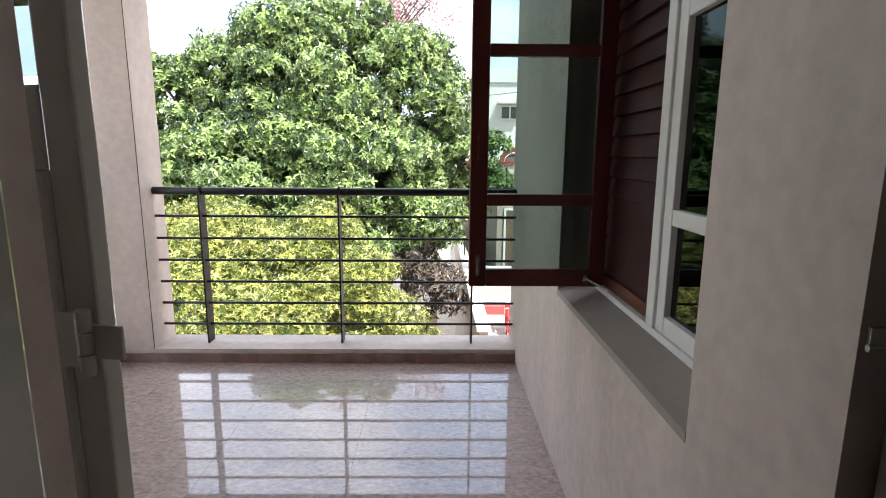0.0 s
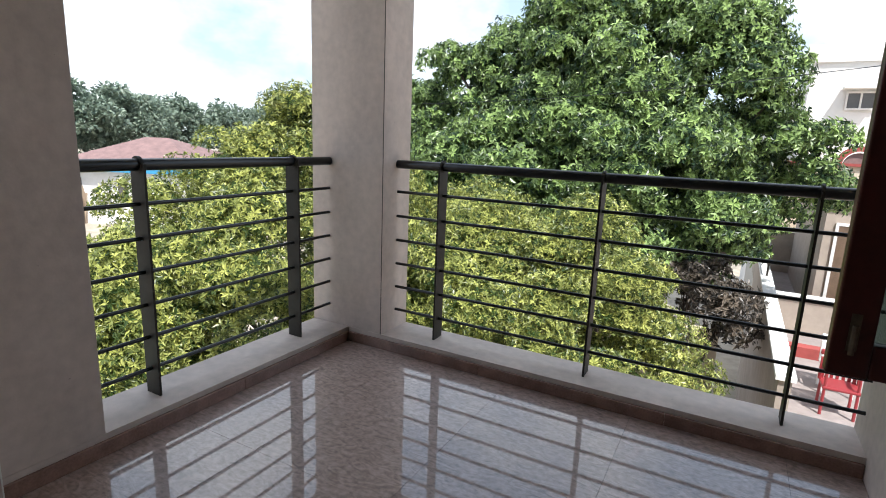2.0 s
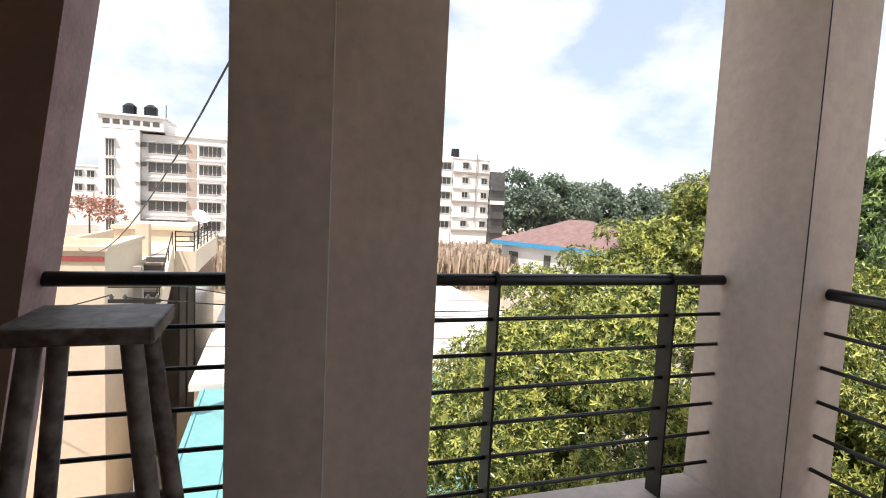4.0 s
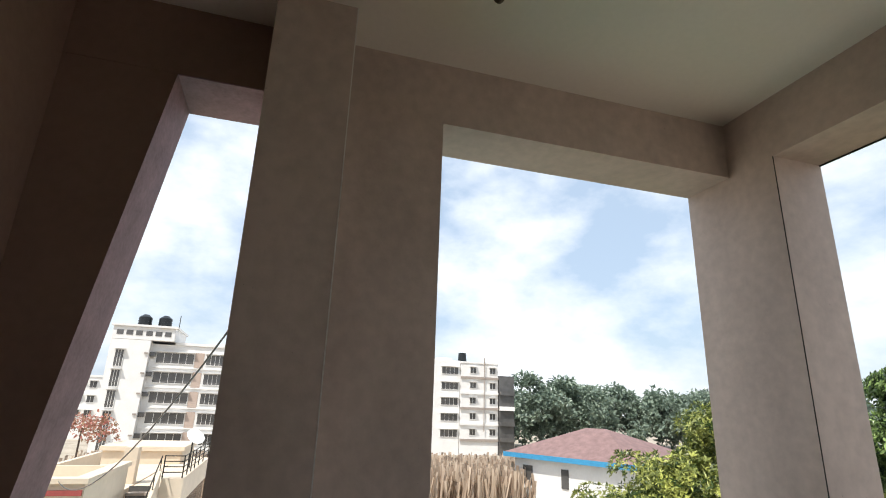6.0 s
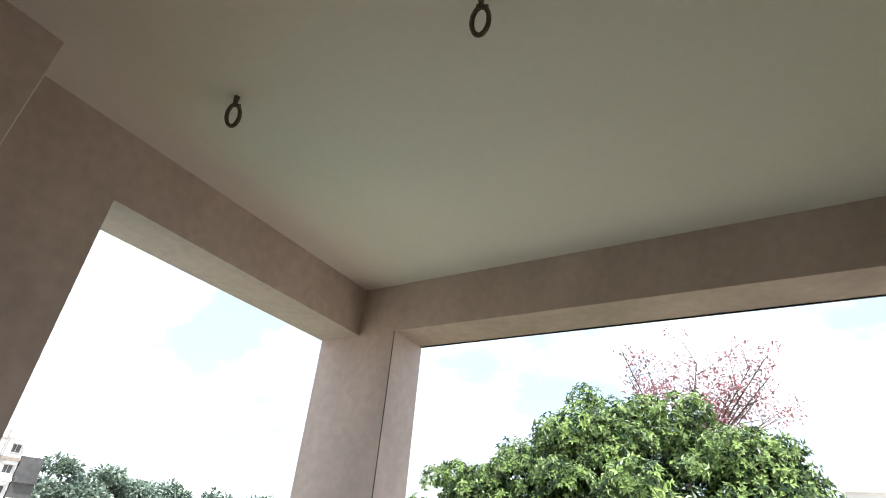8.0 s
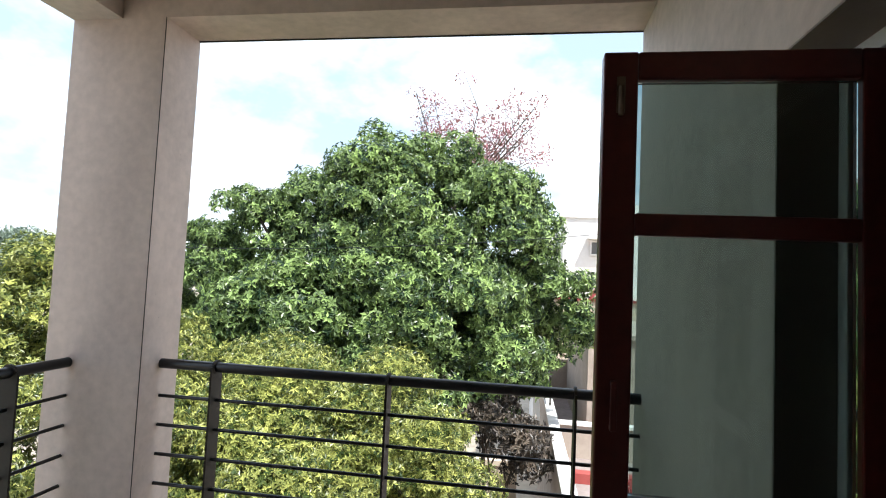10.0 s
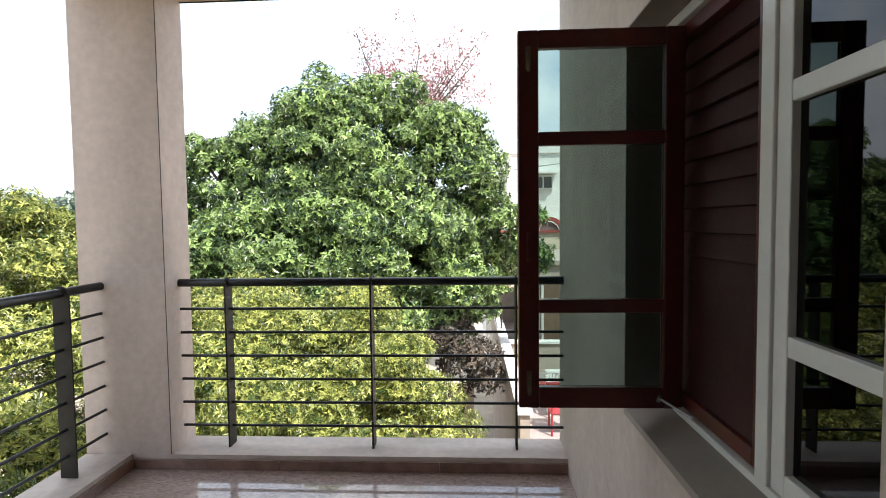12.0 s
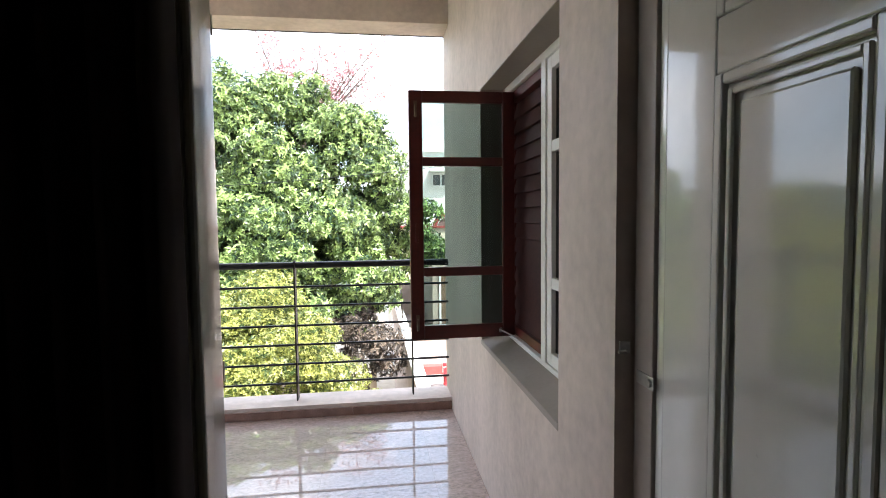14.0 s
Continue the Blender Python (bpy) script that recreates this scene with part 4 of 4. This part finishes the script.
# houses to the front and right
wh = thing("house", (4, 24, GZ), "white neighbouring house behind the tree", "house")
part("wall", boxes((1.2, 9, 21, 30, GZ, 4.4), (0.2, 1.199, 22.5, 30, GZ, 3.6)), house_white, wh)
part("parapet", boxes((1.0, 9, 20.9, 21.1, 4.401, 5.0)), house_white, wh)
flat_window(wh, (2.75, 20.97, 3.1), 0.75, 0.5, "y", mullions=1)
part("beige_wall", boxes((0.6, 9, 19.2, 20.9, GZ, 0.9)), house_cream, wh, "beige lower wall")
def half_ring(cx, cz, r0, r1, y0, y1):
    bm = bmesh.new()
    rows = [[bm.verts.new((cx + r * math.cos(math.pi * k / 16), y, cz + r * math.sin(math.pi * k / 16))) for r, y in ((r0, y0), (r1, y0), (r1, y1), (r0, y1))] for k in range(17)]
    for a, b in zip(rows, rows[1:]):
        for q in range(4):
            bm.faces.new((a[q], a[(q + 1) % 4], b[(q + 1) % 4], b[q]))
    bm.faces.new(rows[0]), bm.faces.new(rows[-1])
    return bm


part("arch", half_ring(2.75, 0.93, 0.45, 0.62, 19.05, 19.3), arch_red, wh, "red-brown arch")
part("arch_inner", half_ring(2.75, 0.93, 0.05, 0.40, 19.15, 19.3), roof_red, wh, "weathered red arch filling")
part("coping", boxes((0.5, 9, 19.1, 19.35, 0.901, 0.99)), arch_red, wh, "red-brown coping")
te = thing("terrace", (1.8, 11, GZ), "neighbouring roof terrace with white plastered parapets", "terrace")
part("slab", boxes((0.27, 6, 5.2, 17.5, -2.7, -2.5)), terrace_grey, te)
part("base", boxes((0.30, 6, 5.3, 17.4, GZ, -2.701)), terrace_cream, te)
part("parapet", boxes((0.22, 0.37, 5.2, 17.5, -2.499, -1.6), (0.371, 6, 10.6, 10.75, -2.499, -1.75), (0.371, 6, 17.3, 17.5, -2.499, -1.2)), terrace_cream, te)
part("coping", boxes((0.18, 0.41, 5.16, 17.54, -1.599, -1.54), (0.411, 6, 10.55, 10.8, -1.749, -1.69)), house_white, te, "white painted coping")
part("inner_house", boxes((1.2, 6, 11.5, 17.2, -2.499, 0.2), (1.1, 6, 11.4, 17.25, 0.201, 0.32)), terrace_cream, te)
dr = part("door", boxes((1.45, 2.0, 11.46, 11.499, -2.45, -0.25), bevel=0.004), mat("brown_door", (0.17, 0.11, 0.07), 0.55, var=0.3), te, "brown wooden door")
part("door_frame", boxes((1.39, 1.449, 11.45, 11.499, -2.45, -0.19), (2.001, 2.06, 11.45, 11.499, -2.45, -0.19), (1.45, 2.0, 11.45, 11.499, -0.249, -0.19)), house_white, dr)
part("ledge", boxes((0.42, 1.9, 11.0, 11.3, -2.45, -2.36), (0.42, 6, 9.0, 9.25, -2.499, -2.3)), arch_red, te, "low red-brown ledge")
for i in range(3):
    part("rail", rod((0.3, 11.5, -1.3 + 0.22 * i), (0.3, 17.0, -1.3 + 0.22 * i), 0.02, sides=6), brown_steel, te)
for y in (11.5, 13.2, 15, 17):
    part("post", rod((0.3, y, -1.54), (0.3, y, -0.82), 0.025, sides=6), brown_steel, te)


def plastic_chair(cx, cy, material, label):
    """A moulded garden chair with a slatted back, facing the parapet."""
    ch = thing("chair", (cx, cy, -2.5), label, "chair", "terrace chairs")
    part("seat", boxes((cx - 0.23, cx + 0.23, cy - 0.22, cy + 0.22, -2.1, -2.06), bevel=0.012), material, ch)
    for i in range(9):
        a = radians(205 + 130 * i / 8)
        sx, sy = cx + 0.26 * math.cos(a), cy - 0.24 * math.sin(a)
        part("back_slat", boxes((sx - 0.02, sx + 0.02, sy - 0.02, sy + 0.02, -2.065, -1.72), bevel=0.006), material, ch)
    part("top_rail", boxes((cx - 0.25, cx + 0.25, cy + 0.20, cy + 0.26, -1.722, -1.64), bevel=0.02), material, ch)
    for x in (cx - 0.2, cx + 0.2):
        part("arm", boxes((x - 0.025, x + 0.025, cy - 0.2, cy + 0.2, -1.87, -1.83), bevel=0.01), material, ch)
        for y in (cy - 0.19, cy + 0.19):
            part("leg", rod((x, y, -2.5), (x * 0.98 + cx * 0.02, y, -1.85 if y < cy else -2.1), 0.022, 0.018, sides=8), material, ch)


plastic_chair(1.12, 6.75, mat("chair_red", (0.30, 0.035, 0.04), 0.4, var=0.15), "red plastic garden chair on the neighbouring terrace")
plastic_chair(1.22, 7.6, house_white, "white plastic garden chair on the neighbouring terrace")
cw = setting("compound_wall", boxes((-7, -0.45, 14.0, 14.25, GZ, -4.0), (-7, -0.45, 13.95, 14.3, -3.999, -3.85)), house_cream, "cream compound wall along the lane", "wall")
setting("lane", boxes((-7, -0.5, 5, 13.9, GZ, GZ + 0.02)), mat("lane_stone", (0.42, 0.33, 0.29), 0.9, var=0.4, scale=1.5, fine=12, bump=0.5), "dusty pinkish stone lane", "road")

# overhead cables
def cable(a, b, sag, r):
    a, b = Vector(a), Vector(b)
    cu = bpy.data.curves.new("cable", "CURVE")
    cu.dimensions, cu.bevel_depth, cu.bevel_resolution = "3D", r, 1
    sp = cu.splines.new("POLY")
    sp.points.add(16)
    for i, q in enumerate(sp.points):
        f = i / 16
        q.co = (*(a.lerp(b, f) - Vector((0, 0, sag * 4 * f * (1 - f)))), 1)
    cu.materials.append(black_steel)
    return tagged(new("cable", cu), "thin black overhead cable across the lane", "cable", "overhead cables")


po = thing("utility_pole", (-11.0, -4.12, GZ), "grey concrete utility pole with insulators", "pole")
part("shaft", boxes((-11.07, -10.93, -4.19, -4.05, GZ, 0.03), bevel=0.01), sill_paint, po)
for z in (-0.33, -0.59):
    part("crossarm", boxes((-10.93, -10.86, -4.55, -3.75, z, z + 0.06)), brown_steel, po)
    for y in (-4.5, -4.3, -3.95, -3.8):
        bm = rod((-10.89, y, z + 0.061), (-10.89, y, z + 0.14), 0.028, 0.02, sides=8)
        add_rod(bm, (-10.89, y, z + 0.09), (-10.89, y, z + 0.11), 0.04, sides=8)
        part("insulator", bm, window_dark, po)
part("junction_box", boxes((-10.929, -10.8, -4.2, -4.04, -1.0, -0.7), bevel=0.01), sill_paint, po)
cable((-14.2, -6.0, 0.05), (-2.85, -1.62, 2.9), 0.75, 0.008)
cable((-10.89, -4.3, -0.5), (-11.4, 8, -0.7), 0.3, 0.012)
cable((-9, 7.0, 1.9), (3, 7.0, 2.7), 0.25, 0.006)
cable((-10.89, -4.5, -0.45), (-13.6, -9.5, -1.2), 0.3, 0.012)
cable((-10.89, -3.95, -0.2), (-10.2, 9, -0.8), 0.5, 0.010)

# ---- floor slabs ----
xs = [XL + 0.001, -2.05, -1.45, -0.85, -0.25, -0.001]
ys = [YB + 0.001, -2.3, -1.1, -0.001]
fl = bpy.data.objects["floor"]
for i, (x0, x1) in enumerate(zip(xs, xs[1:])):
    for y0, y1 in zip(ys, ys[1:]):
        part("slab", boxes((x0 + 0.0007, x1 - 0.0007, y0 + 0.0007, y1 - 0.0007, -0.02, 0.0)), granite, fl)
